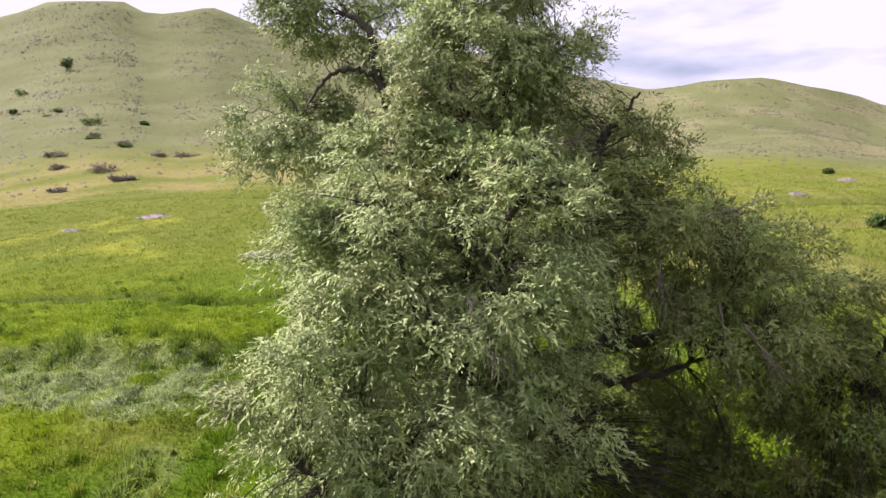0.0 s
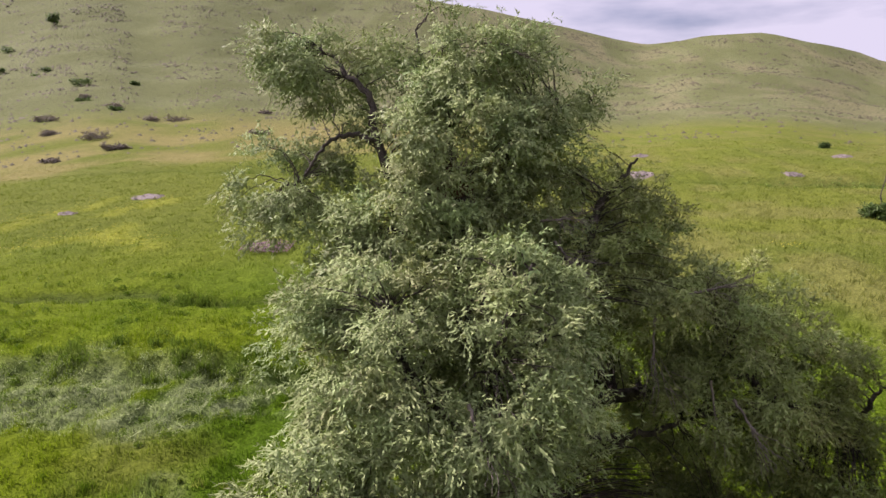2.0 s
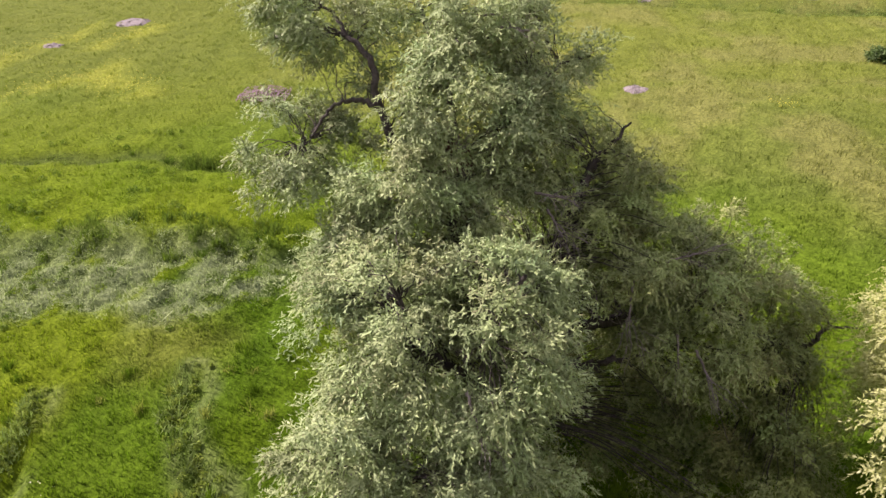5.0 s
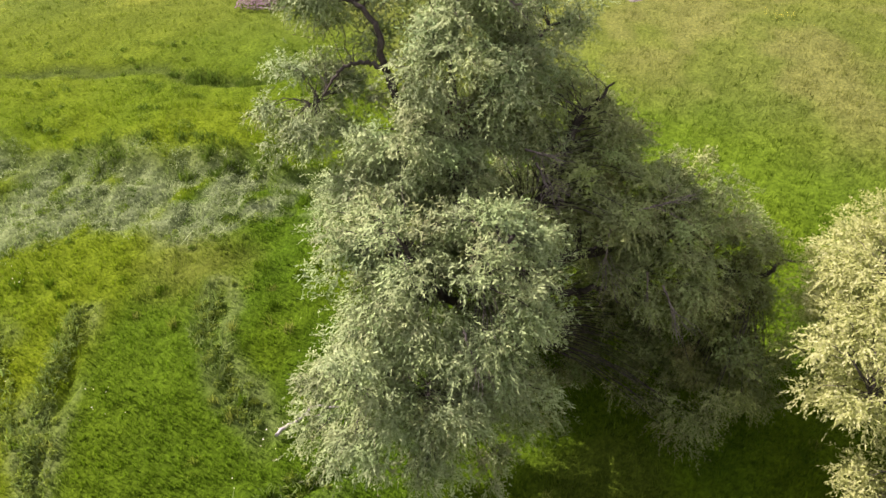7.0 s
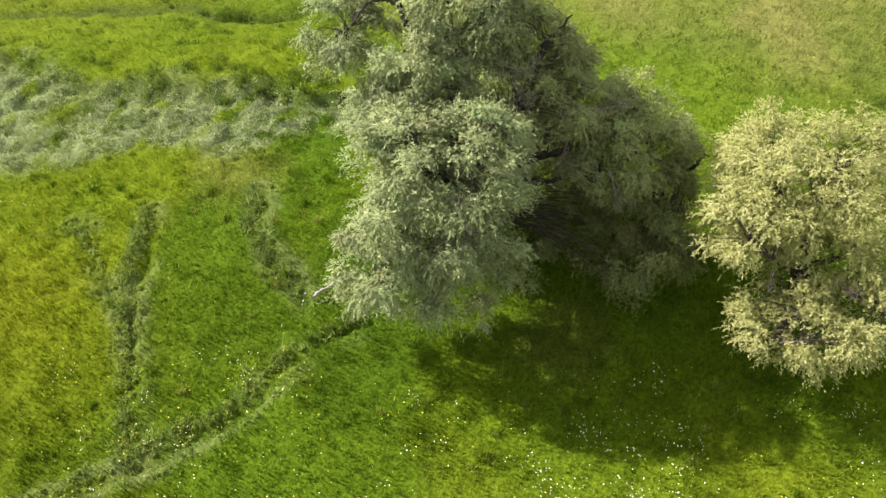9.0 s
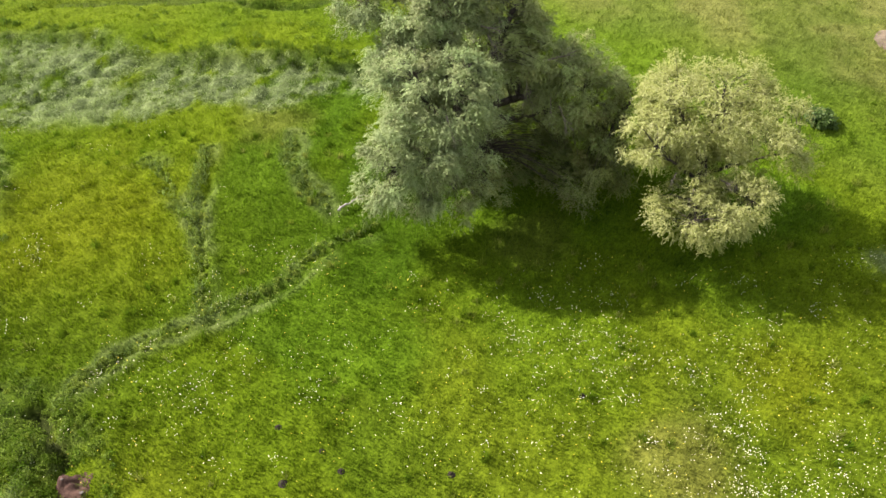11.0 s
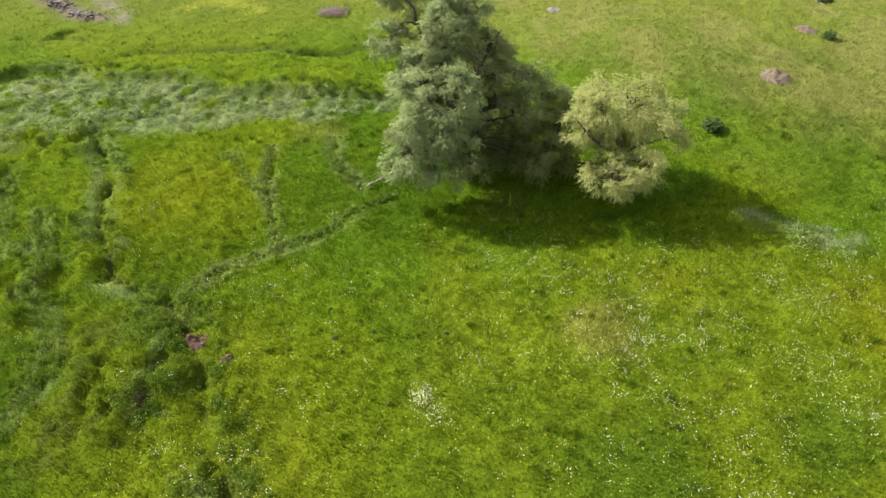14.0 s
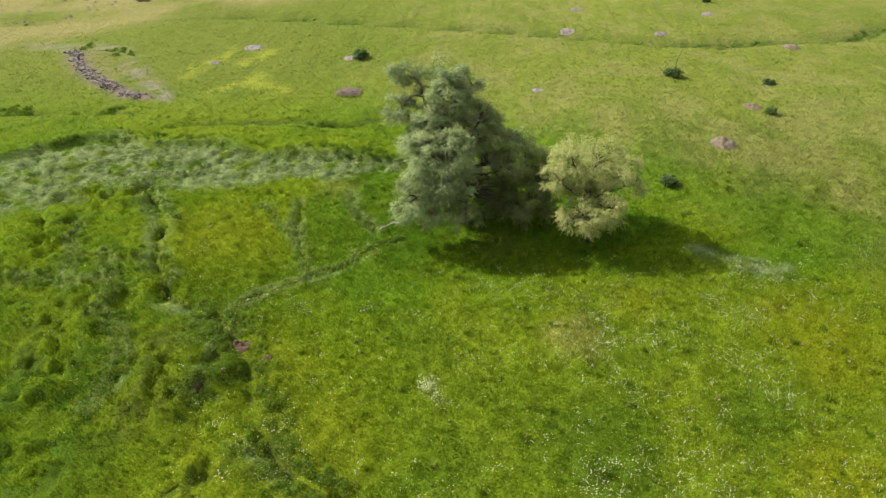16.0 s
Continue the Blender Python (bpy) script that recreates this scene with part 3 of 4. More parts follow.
# Denser dark and pale tussocks all over the near meadow.
mids = in_view(scatter(1100, -22, 36, -24, 6))
mids = mids[rng.random(len(mids)) < 0.25 + 0.75 * ease(0.4, 0.65, vnoise(mids[:, 0], mids[:, 1], 5, 3))]
p, h, c = lumps(mids[::2], 11, 0.085, 0.30, ((0.062, 0.115, 0.006), (0.09, 0.145, 0.008)))
p2, h2, c2 = lumps(mids[1::2], 9, 0.085, 0.26, ((0.14, 0.18, 0.02), (0.20, 0.22, 0.05)))
grass("tussocks", "dark and pale grass tussocks in the meadow", np.concatenate([p, p2]), np.concatenate([h, h2]), 0.018, 5, (0.03, -0.05), BLADE, np.concatenate([c, c2]), 0.3, 0.05)
# Broad-leaved weeds in rough lumps round the ditch, the rough ground beyond it and the wet strip.
mids = np.concatenate([along(DITCH[6:], 820, 0.85), along(DITCH[:7], 420, 0.6), scatter(420, -30, -12, -19, 5), along(TRAILS[4], 90, 0.5), along(TRAILS[5], 330, 0.6), along(TRAILS[6], 200, 0.6), along(TRAILS[7], 90, 0.5), along(list(zip(WET_X[2:9], WET_Y[2:9])), 460, (2.0, 2.6)), scatter(260, -36, -2, 12, 20), along([(-13.2, -9.6), (-12.4, -13.5), (-10.9, -15)], 200, 0.9)])
mids = mids[(mids[:, 0] < np.interp(mids[:, 1], RUN_Y, RUN_X) + 1.7) | (mids[:, 1] > 6)]
mids = mids[(vnoise(mids[:, 0] + 31, mids[:, 1], 2.6, 2) > 0.42) & (line_gap(mids[:, 0], mids[:, 1], DITCH) > 0.25)]
mids = mids[np.hypot(mids[:, 0] + 10.6, mids[:, 1] + 11.4) > 0.7]
edge = np.concatenate([along(l, int(18 * len(l)), 0.18) + (-0.16, 0.10) for l in TRAILS[:4]])
wide = np.concatenate([0.10 + 0.26 * rng.random(len(mids)) ** 2.0, 0.03 + 0.10 * rng.random(len(edge)) ** 2])
mids = np.concatenate([mids, edge])
n_leaf = 74
wide = np.repeat(wide, n_leaf)
d = rng.normal(size=(len(mids) * n_leaf, 3))
d[:, 2] = np.abs(d[:, 2])
d /= np.linalg.norm(d, axis=1)[:, None]
p = np.repeat(np.column_stack([mids, relief(mids[:, 0], mids[:, 1])]), n_leaf, 0) + d * (wide * rng.uniform(0.6, 1.1, len(wide)))[:, None] * (1, 1, 1.15)
way = np.cross(d, rng.normal(size=d.shape)) + 0.4 * d
way /= np.linalg.norm(way, axis=1)[:, None]
side = np.cross(way, d + rng.normal(0, 0.45, d.shape))
side /= np.linalg.norm(side, axis=1)[:, None]
size = rng.uniform(0.035, 0.085, (len(p), 1))
v = np.stack([p, p + way * size * 0.5 + side * size * 0.3, p + way * size, p + way * size * 0.5 - side * size * 0.3], 1)
mix = np.repeat(np.concatenate([rng.uniform(0.0, 0.85, (len(mids) - len(edge), 1)), rng.uniform(0.8, 1.7, (len(edge), 1))]), n_leaf, 0)
c = (np.array((0.055, 0.106, 0.005)) * (1 - mix) + np.array((0.150, 0.205, 0.030)) * mix) * rng.uniform(0.7, 1.35, (len(p), 1))
weeds = mesh_of("rank_weeds", v.reshape(-1, 3), np.arange(len(p) * 4).reshape(-1, 4), np.repeat(c, 4, 0))
tagged(part("rank_weeds", weeds, BLADE), "broad-leaved green weeds in rough lumps", "weeds", kind="stuff")


# ---- trees ----
def sprays_of(lobes, per_m2, sprays, leaves, length, width, reach, droop, seed, core=0.16):
    """Leaves of a crown. lobes: (centre, radii, fullness, tint if any). Clumps gather in puffs on the skin of the lobes, sprays
    hang from the clumps and leaves from the sprays. Returns vertices, faces, the centres of the clumps and a tint for each vertex."""
    r = np.random.default_rng(seed)
    clumps, outward, shades = [], [], []
    for k, lobe in enumerate(lobes):
        c, rad, full = np.array(lobe[0], float), np.array(lobe[1], float), lobe[2]
        shade = np.array(lobe[3] if len(lobe) > 3 else (1, 1, 1), float)
        area = 4 * np.pi * np.prod(rad) ** (2 / 3)
        n = max(4, int(area * per_m2 * full))
        puffs = r.normal(size=(max(4, n // 4), 3))
        puffs /= np.linalg.norm(puffs, axis=1)[:, None]
        out = r.uniform(0.74, 1.16, len(puffs))
        pick = r.integers(0, len(puffs), n)
        near = 0.72 * reach / np.prod(rad) ** (1 / 3)
        d = np.where((r.random(n) < 0.80)[:, None], puffs[pick] + r.normal(0, near, (n, 3)), r.normal(size=(n, 3)))
        d /= np.linalg.norm(d, axis=1)[:, None]
        depth = np.where(r.random(n) < core, r.uniform(0.35, 0.75, n), out[pick] - np.abs(r.normal(0, 0.07, n)))
        p = c + d * rad * depth[:, None]
        keep = np.ones(n, bool)
        for j, other in enumerate(lobes):
            if j != k:
                keep &= np.linalg.norm((p - other[0]) / np.array(other[1]), axis=1) > 0.62
        clumps.append(p[keep])
        outward.append((d / rad)[keep] / np.linalg.norm((d / rad)[keep], axis=1)[:, None])
        shades.append(shade * r.uniform(0.82, 1.18, (keep.sum(), 1)) * (1, 1, 1) + r.normal(0, 0.03, (keep.sum(), 3)))
    clumps, outward, shades = np.concatenate(clumps), np.concatenate(outward), np.concatenate(shades)
    n = len(clumps)
    # each clump: sprays that arch out and hang
    big = np.repeat(r.uniform(0.6, 1.35, n), sprays)
    jog = r.normal(0, 1, (n * sprays, 3)) * (1, 1, 0.8)
    start = np.repeat(clumps, sprays, 0) + jog * (big * reach * 0.40)[:, None]
    axis = np.repeat(outward, sprays, 0) * 0.5 + jog * 0.25 + r.normal(0, 0.45, (n * sprays, 3))
    axis[:, 2] = axis[:, 2] * 0.6 + 0.1
    axis /= np.linalg.norm(axis, axis=1)[:, None]
    long = r.uniform(0.5, 1.1, n * sprays) * reach
    t = (np.arange(leaves) + 0.5) / leaves
    t = t[None] + r.normal(0, 0.03, (n * sprays, leaves))
    p = start[:, None] + axis[:, None] * (long[:, None] * t)[..., None]
    p[..., 2] -= droop * long[:, None] * t ** 2
    way = axis[:, None] * 0.5 + r.normal(0, 0.50, (n * sprays, leaves, 3))
    way[..., 2] -= droop * (0.75 + 0.4 * t)
    p, way = p.reshape(-1, 3), way.reshape(-1, 3)
    way /= np.linalg.norm(way, axis=1)[:, None]
    face = np.repeat(jog * 0.55 + 0.75 * np.repeat(outward, sprays, 0), leaves, 0) + (0, 0, 0.62) + r.normal(0, 0.24, way.shape)
    side = np.cross(way, face)
    side /= np.linalg.norm(side, axis=1)[:, None]
    over = np.cross(way, side)
    m = len(p)
    L, W = (length * r.uniform(0.6, 1.25, m))[:, None], (width * r.uniform(0.7, 1.3, m))[:, None]
    v = np.stack([p, p + way * L * 0.45 + side * W + over * W * 0.4, p + way * L - over * L * 0.08, p + way * L * 0.45 - side * W + over * W * 0.4], 1)
    return v.reshape(-1, 3), np.arange(m * 4).reshape(-1, 4), clumps, np.repeat(shades, sprays * leaves * 4, 0).clip(0.2, 1.6)


def boughs_to(clumps, limbs, thick, seed, share=1.0):
    """Thin boughs from the nearest point of the limbs to the clumps of leaves."""
    r = np.random.default_rng(seed)
    limb = np.concatenate([np.asarray(l) for l in limbs])
    specs = []
    for c in clumps:
        if r.random() > share:
            continue
        gap = np.linalg.norm(limb - c, axis=1) + 0.8 * np.clip(limb[:, 2] - c[2] + 0.3, 0, None)
        a = limb[np.argmin(gap)]
        mid = (a + c) / 2 + (0, 0, 0.12 * np.linalg.norm(c - a)) + r.normal(0, 0.06, 3)
        specs.append((bent([a, mid, c], 4, 0.025, int(r.integers(1e6))), thick * r.uniform(0.6, 1.2), 0.006))
    return specs


def dead_spray(root, way, n, length, seed):
    """A fan of bare pale twigs."""
    r = np.random.default_rng(seed)
    root, way = np.array(root, float), np.array(way, float) / np.linalg.norm(way)
    specs = [(bent([root - way * 0.25, root, root + way * length * 0.4], 4, 0.01, seed), 0.028, 0.014)]
    for _ in range(n):
        a = root + way * length * r.uniform(0, 0.4)
        w = way + r.normal(0, 0.38, 3)
        w /= np.linalg.norm(w)
        b = a + w * length * r.uniform(0.5, 1.0)
        specs.append((bent([a, (a + b) / 2 + r.normal(0, 0.05, 3), b], 4, 0.015, int(r.integers(1e6))), 0.007, 0.003))
        c = (a + b) / 2
        specs.append((bent([c, c + (w + r.normal(0, 0.5, 3)) * length * 0.25], 3, 0.01, int(r.integers(1e6))), 0.007, 0.003))
    return specs


def tree_part(name, arrays, material, tree, label=""):
    """A part given in world places, hung under its tree."""
    verts, faces = arrays[:2]
    me = mesh_of(name, np.asarray(verts) - np.array(tree.location), faces, *arrays[2:])
    if material is BARK or material is DEAD or material is TWIG or material is ROT:
        me.polygons.foreach_set("use_smooth", np.ones(len(me.polygons), bool))
    ob = part(name, me, material, tree, label)
    return tagged(ob, kind="stuff") if name in ("crown", "branchwork", "dead_spray", "stem") else ob


def big_willow():
    tree = thing("willow_tree", (1.05, 2.2, float(land(1.05, 2.2)) - 0.05), "large old grey-green willow with drooping leaves and broken limbs", "tree")
    foot = tree.location.z
    olive = (0.97, 0.94, 0.80)        # older, browner leaves on the east limbs
    shade_tint = (0.78, 0.76, 0.60)         # brownish leaf tint, with some of the eastern side's shade in it
    # darker leaf tint: shade of the low eastern side painted into the leaves
    lobes = [
        # foliage that closes the middle of the tree
        ((-1.55, 0.75, 5.75), (1.2, 1.0, 1.0), 1.0), ((-2.35, 1.05, 5.35), (0.9, 0.8, 0.9), 0.9), ((-1.60, 1.20, 6.85), (0.75, 0.6, 0.55), 0.9), ((-0.75, 1.25, 7.85), (0.8, 0.7, 0.8), 1.0), ((0.55, 1.15, 7.75), (0.85, 0.75, 0.9), 1.0), ((0.95, 1.85, 7.05), (0.8, 0.7, 0.7), 0.9),
        # low foliage below the eastern limbs, its leaves tinted darker as shade
        ((2.4, 2.7, 0.45), (1.3, 0.8, 1.1), 0.9, shade_tint), ((4.3, 1.5, 0.75), (1.2, 0.9, 0.9), 0.8, shade_tint), ((3.5, 2.3, 1.0), (1.2, 0.9, 1.1), 0.8, shade_tint), ((5.7, 2.5, 0.8), (1.3, 0.9, 1.1), 0.8, shade_tint), ((4.7, 0.3, 0.7), (0.9, 0.7, 0.8), 0.7, shade_tint), ((1.35, 0.6, 0.5), (0.8, 0.8, 0.9), 0.7, shade_tint), ((6.5, 0.9, 1.2), (0.8, 0.8, 1.0), 0.7, shade_tint), ((3.6, 0.6, 3.75), (0.9, 0.8, 0.7), 0.8, olive),
        # the front mass, hanging to the grass
        ((-0.93, -0.37, 4.10), (2.35, 2.2, 2.55), 1.0), ((-1.22, -0.83, 1.95), (2.15, 1.8, 1.8), 0.9), ((-0.32, -1.39, 5.09), (1.5, 1.2, 1.5), 1.0), ((0.81, -0.96, 5.68), (0.65, 0.6, 0.7), 1.0),
        ((0.13, -1.35, 1.85), (1.25, 1.3, 1.6), 0.85), ((0.45, -1.70, 4.43), (0.85, 0.7, 0.9), 1.0), ((-2.05, -1.84, 3.75), (0.95, 0.8, 0.85), 1.0), ((-0.76, -2.44, 3.18), (0.9, 0.7, 0.8), 1.0),
        ((-2.20, -1.38, 5.20), (0.8, 0.8, 0.65), 0.9), ((-2.56, -1.15, 1.26), (0.9, 0.9, 0.9), 0.8), ((0.60, -1.50, 3.03), (0.8, 0.7, 0.8), 0.9), ((-1.41, -1.91, 1.48), (0.9, 0.8, 0.8), 0.9),
        # the upper crown
        ((-0.25, 2.02, 8.05), (1.5, 1.5, 1.75), 1.5), ((-0.95, 1.15, 7.95), (0.6, 0.6, 0.9), 1.2), ((-1.15, 0.85, 6.95), (0.75, 0.7, 0.7), 1.1), ((0.25, 0.95, 6.75), (0.6, 0.5, 0.45), 0.8), ((1.85, 3.0, 6.1), (1.1, 0.8, 1.2), 1.0, olive), ((2.65, 2.85, 5.3), (1.0, 0.8, 1.0), 1.0, olive), ((-1.02, 2.31, 9.66), (0.8, 0.8, 0.8), 0.6), ((0.17, 2.26, 9.46), (0.9, 0.9, 0.7), 0.8), ((1.11, 2.60, 8.27), (0.95, 0.9, 0.8), 0.9), ((1.66, 2.53, 8.71), (0.4, 0.4, 0.3), 0.8),
        ((-1.20, 1.38, 6.49), (1.35, 1.2, 1.3), 1.2), ((-0.50, 0.40, 6.51), (0.75, 0.6, 0.6), 0.8), ((1.06, 2.66, 6.89), (1.1, 0.9, 1.2), 0.9, olive),
        # first two: mostly unseen back lobes, added to shade the ground below
        ((-1.27, 3.00, 4.03), (2.0, 1.5, 2.6), 0.8), ((1.10, 3.90, 3.93), (1.7, 1.2, 2.4), 0.8), ((1.41, 2.85, 5.20), (1.2, 0.9, 1.3), 0.8, olive), ((1.50, 3.28, 4.28), (1.2, 1.0, 1.4), 0.8, olive),
        # thin sprays round the bare western fork
        ((-3.60, 1.95, 7.40), (1.0, 0.75, 0.65), 0.95), ((-3.3, 1.7, 6.7), (0.85, 0.7, 0.7), 0.7), ((-2.55, 2.0, 7.0), (0.7, 0.6, 0.6), 0.7), ((-2.1, 2.3, 8.4), (0.5, 0.4, 0.5), 0.5), ((-2.88, 1.48, 6.31), (0.75, 0.7, 0.75), 1.2), ((-2.75, 2.25, 8.72), (0.65, 0.4, 0.45), 1.0), ((-2.94, 2.49, 9.67), (0.95, 0.7, 0.8), 1.2), ((-1.90, 2.19, 9.52), (0.45, 0.5, 0.5), 0.4),
        # the eastern limbs
        ((2.37, 1.57, 6.20), (0.85, 0.9, 1.1), 0.9, olive), ((2.57, 1.75, 7.40), (0.45, 0.5, 0.45), 0.7, olive), ((3.13, 1.09, 4.98), (1.25, 1.3, 1.1), 1.0, olive), ((4.38, 2.05, 5.08), (0.95, 1.0, 0.8), 0.9, olive),
        # the lower ones carry the same painted shade in their tint
        ((4.74, 1.98, 3.96), (1.4, 1.6, 1.35), 1.0, olive), ((5.66, 2.07, 2.94), (1.15, 1.3, 1.4), 0.85, shade_tint), ((4.70, 0.87, 2.84), (1.1, 0.9, 0.9), 0.5, shade_tint),
        ((5.06, 1.88, 1.63), (1.25, 1.2, 1.2), 0.7, shade_tint), ((6.28, 1.61, 2.11), (0.9, 1.0, 1.25), 0.7, shade_tint), ((5.48, 0.17, 1.75), (0.8, 0.7, 0.9), 0.6, shade_tint),
        # back lobes added to hide the sunlit ground behind and cast shade
        ((2.86, 3.67, 2.48), (1.3, 0.9, 1.3), 0.7, shade_tint), ((0.70, 4.20, 2.31), (1.7, 1.0, 1.4), 0.9, shade_tint), ((2.83, 4.60, 1.67), (1.8, 1.0, 1.2), 1.0, shade_tint),
    ]
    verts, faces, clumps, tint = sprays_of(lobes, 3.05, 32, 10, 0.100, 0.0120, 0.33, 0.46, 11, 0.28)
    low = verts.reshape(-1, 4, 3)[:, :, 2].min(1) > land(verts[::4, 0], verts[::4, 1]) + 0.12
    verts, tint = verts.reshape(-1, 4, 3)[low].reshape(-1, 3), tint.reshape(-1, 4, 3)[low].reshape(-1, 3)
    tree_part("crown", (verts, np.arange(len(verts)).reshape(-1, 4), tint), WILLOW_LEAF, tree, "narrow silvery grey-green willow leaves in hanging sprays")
    trunk = bent([(1.05, 2.2, foot - 0.3), (0.57, 1.79, 1.74), (0.10, 1.43, 3.90), (-0.28, 1.16, 5.65), (-0.46, 1.01, 7.09)], 8, 0.03, 1)
    tree_part("trunk", tubes([(trunk, 0.46, 0.24)], 14), BARK, tree, "thick dark furrowed trunk, broken off at its top")
    stub = bent([(-0.48, 1.02, 6.90), (-0.49, 0.95, 7.27), (-0.55, 0.91, 7.51)], 6, 0.03, 2)
    tree_part("broken_stub", tubes([(stub, 0.24, 0.12), (stub + (0.24, 0.02, -0.1), 0.14, 0.04), (stub + (-0.16, -0.08, -0.2), 0.10, 0.03)], 9), ROT, tree, "rotten red-brown broken wood")
    limb_paths = [
        bent([(-0.09, 1.31, 5.27), (-0.94, 1.49, 6.49), (-1.50, 1.47, 7.33), (-1.82, 1.61, 8.00), (-1.94, 1.70, 8.69), (-2.39, 1.98, 9.13), (-2.60, 2.17, 9.39), (-3.09, 2.49, 9.77)], 6, 0.02, 3),
        bent([(-1.82, 1.61, 7.98), (-2.16, 1.60, 8.09), (-2.47, 1.59, 8.07), (-2.82, 1.58, 7.80), (-3.01, 1.58, 7.46), (-3.22, 1.57, 7.24)], 6, 0.02, 4),
        bent([(-0.28, 1.15, 5.85), (-0.48, 1.69, 7.58), (-0.97, 2.27, 9.11), (-1.25, 2.51, 9.95)], 6, 0.03, 5),
        bent([(-0.28, 1.14, 6.04), (0.23, 1.88, 7.48), (0.72, 2.10, 8.23), (1.02, 2.30, 8.35), (1.41, 2.42, 8.63), (1.87, 2.54, 8.72)], 6, 0.03, 6),
        bent([(0.52, 1.75, 2.40), (1.02, 1.91, 3.04), (1.69, 2.04, 3.29), (2.61, 2.30, 3.40), (3.50, 2.44, 3.65), (4.45, 2.38, 3.88), (5.55, 2.15, 3.30), (6.37, 1.88, 3.18), (6.60, 1.68, 3.63), (6.76, 1.57, 3.86), (7.43, 1.60, 3.81)], 6, 0.04, 7),
        bent([(0.63, 1.72, 2.09), (1.42, 1.50, 2.92), (2.18, 1.50, 2.90), (2.91, 1.53, 3.08), (3.75, 1.57, 3.32)], 6, 0.04, 8),
        bent([(0.19, 1.48, 3.31), (1.22, 1.57, 5.08), (1.85, 1.78, 6.65), (2.02, 1.78, 7.06), (2.29, 1.79, 7.36), (2.55, 1.80, 7.70)], 6, 0.03, 9),
        bent([(0.48, 1.66, 2.31), (-0.26, 0.49, 3.29), (-1.00, -0.54, 4.48), (-1.26, -1.04, 5.65)], 6, 0.03, 10),
        bent([(0.38, 1.63, 2.71), (0.13, 0.14, 3.85), (0.16, -1.08, 5.17), (0.56, -1.69, 6.39)], 6, 0.03, 11),
        bent([(0.67, 1.80, 1.35), (-0.16, 0.21, 1.71), (-1.18, -1.04, 2.12), (-2.40, -1.38, 2.38)], 6, 0.03, 12),
    ]
    girth = [(0.13, 0.02), (0.06, 0.012), (0.10, 0.015), (0.10, 0.012), (0.20, 0.008), (0.15, 0.03), (0.13, 0.02), (0.16, 0.03), (0.15, 0.03), (0.15, 0.03)]
    for path, (a, b) in zip(limb_paths, girth):
        tree_part("limb", tubes([(path, a, b)], 8), BARK, tree)
    tree_part("branchwork", tubes(boughs_to(clumps, limb_paths + [trunk[10:]], 0.014, 21), 4), BARK, tree, "thin brown boughs inside the crown")
    for root, way, n, size in [((1.19, 0.77, 6.25), (0.35, -0.7, -0.45), 16, 0.9), ((1.04, 0.66, 6.75), (0.6, -0.6, 0.1), 12, 0.8), ((3.34, 0.59, 5.67), (0.9, 0.2, 0.15), 12, 0.95), ((0.08, 1.29, 9.52), (0.9, -0.1, -0.1), 3, 0.9), ((-0.14, -2.22, 4.55), (0.3, -0.45, -0.7), 9, 0.8),
                               ((-0.50, 0.90, 7.32), (0.35, -0.5, 0.9), 13, 0.7), ((1.66, 3.42, 8.24), (0.8, 0.2, 0.1), 7, 0.6), ((3.84, 0.06, 3.91), (0.4, -0.7, -0.7), 7, 0.9),
                               ((0.39, 1.15, 9.34), (0.9, -0.2, -0.1), 3, 0.7), ((5.68, 0.32, 2.45), (0.5, -0.6, -0.8), 6, 0.8), ((3.44, 0.23, 4.11), (0.1, -0.2, -1.0), 5, 1.0), ((2.55, 0.30, 5.12), (-0.1, -0.3, -1.0), 9, 1.1), ((-0.10, -2.15, 2.96), (0.1, -0.4, -1.0), 8, 0.8)]:
        tree_part("dead_spray", tubes(dead_spray(root, way, n, size, n * 7 + 1), 4), TWIG, tree, "bare grey dead twigs")
    return tree


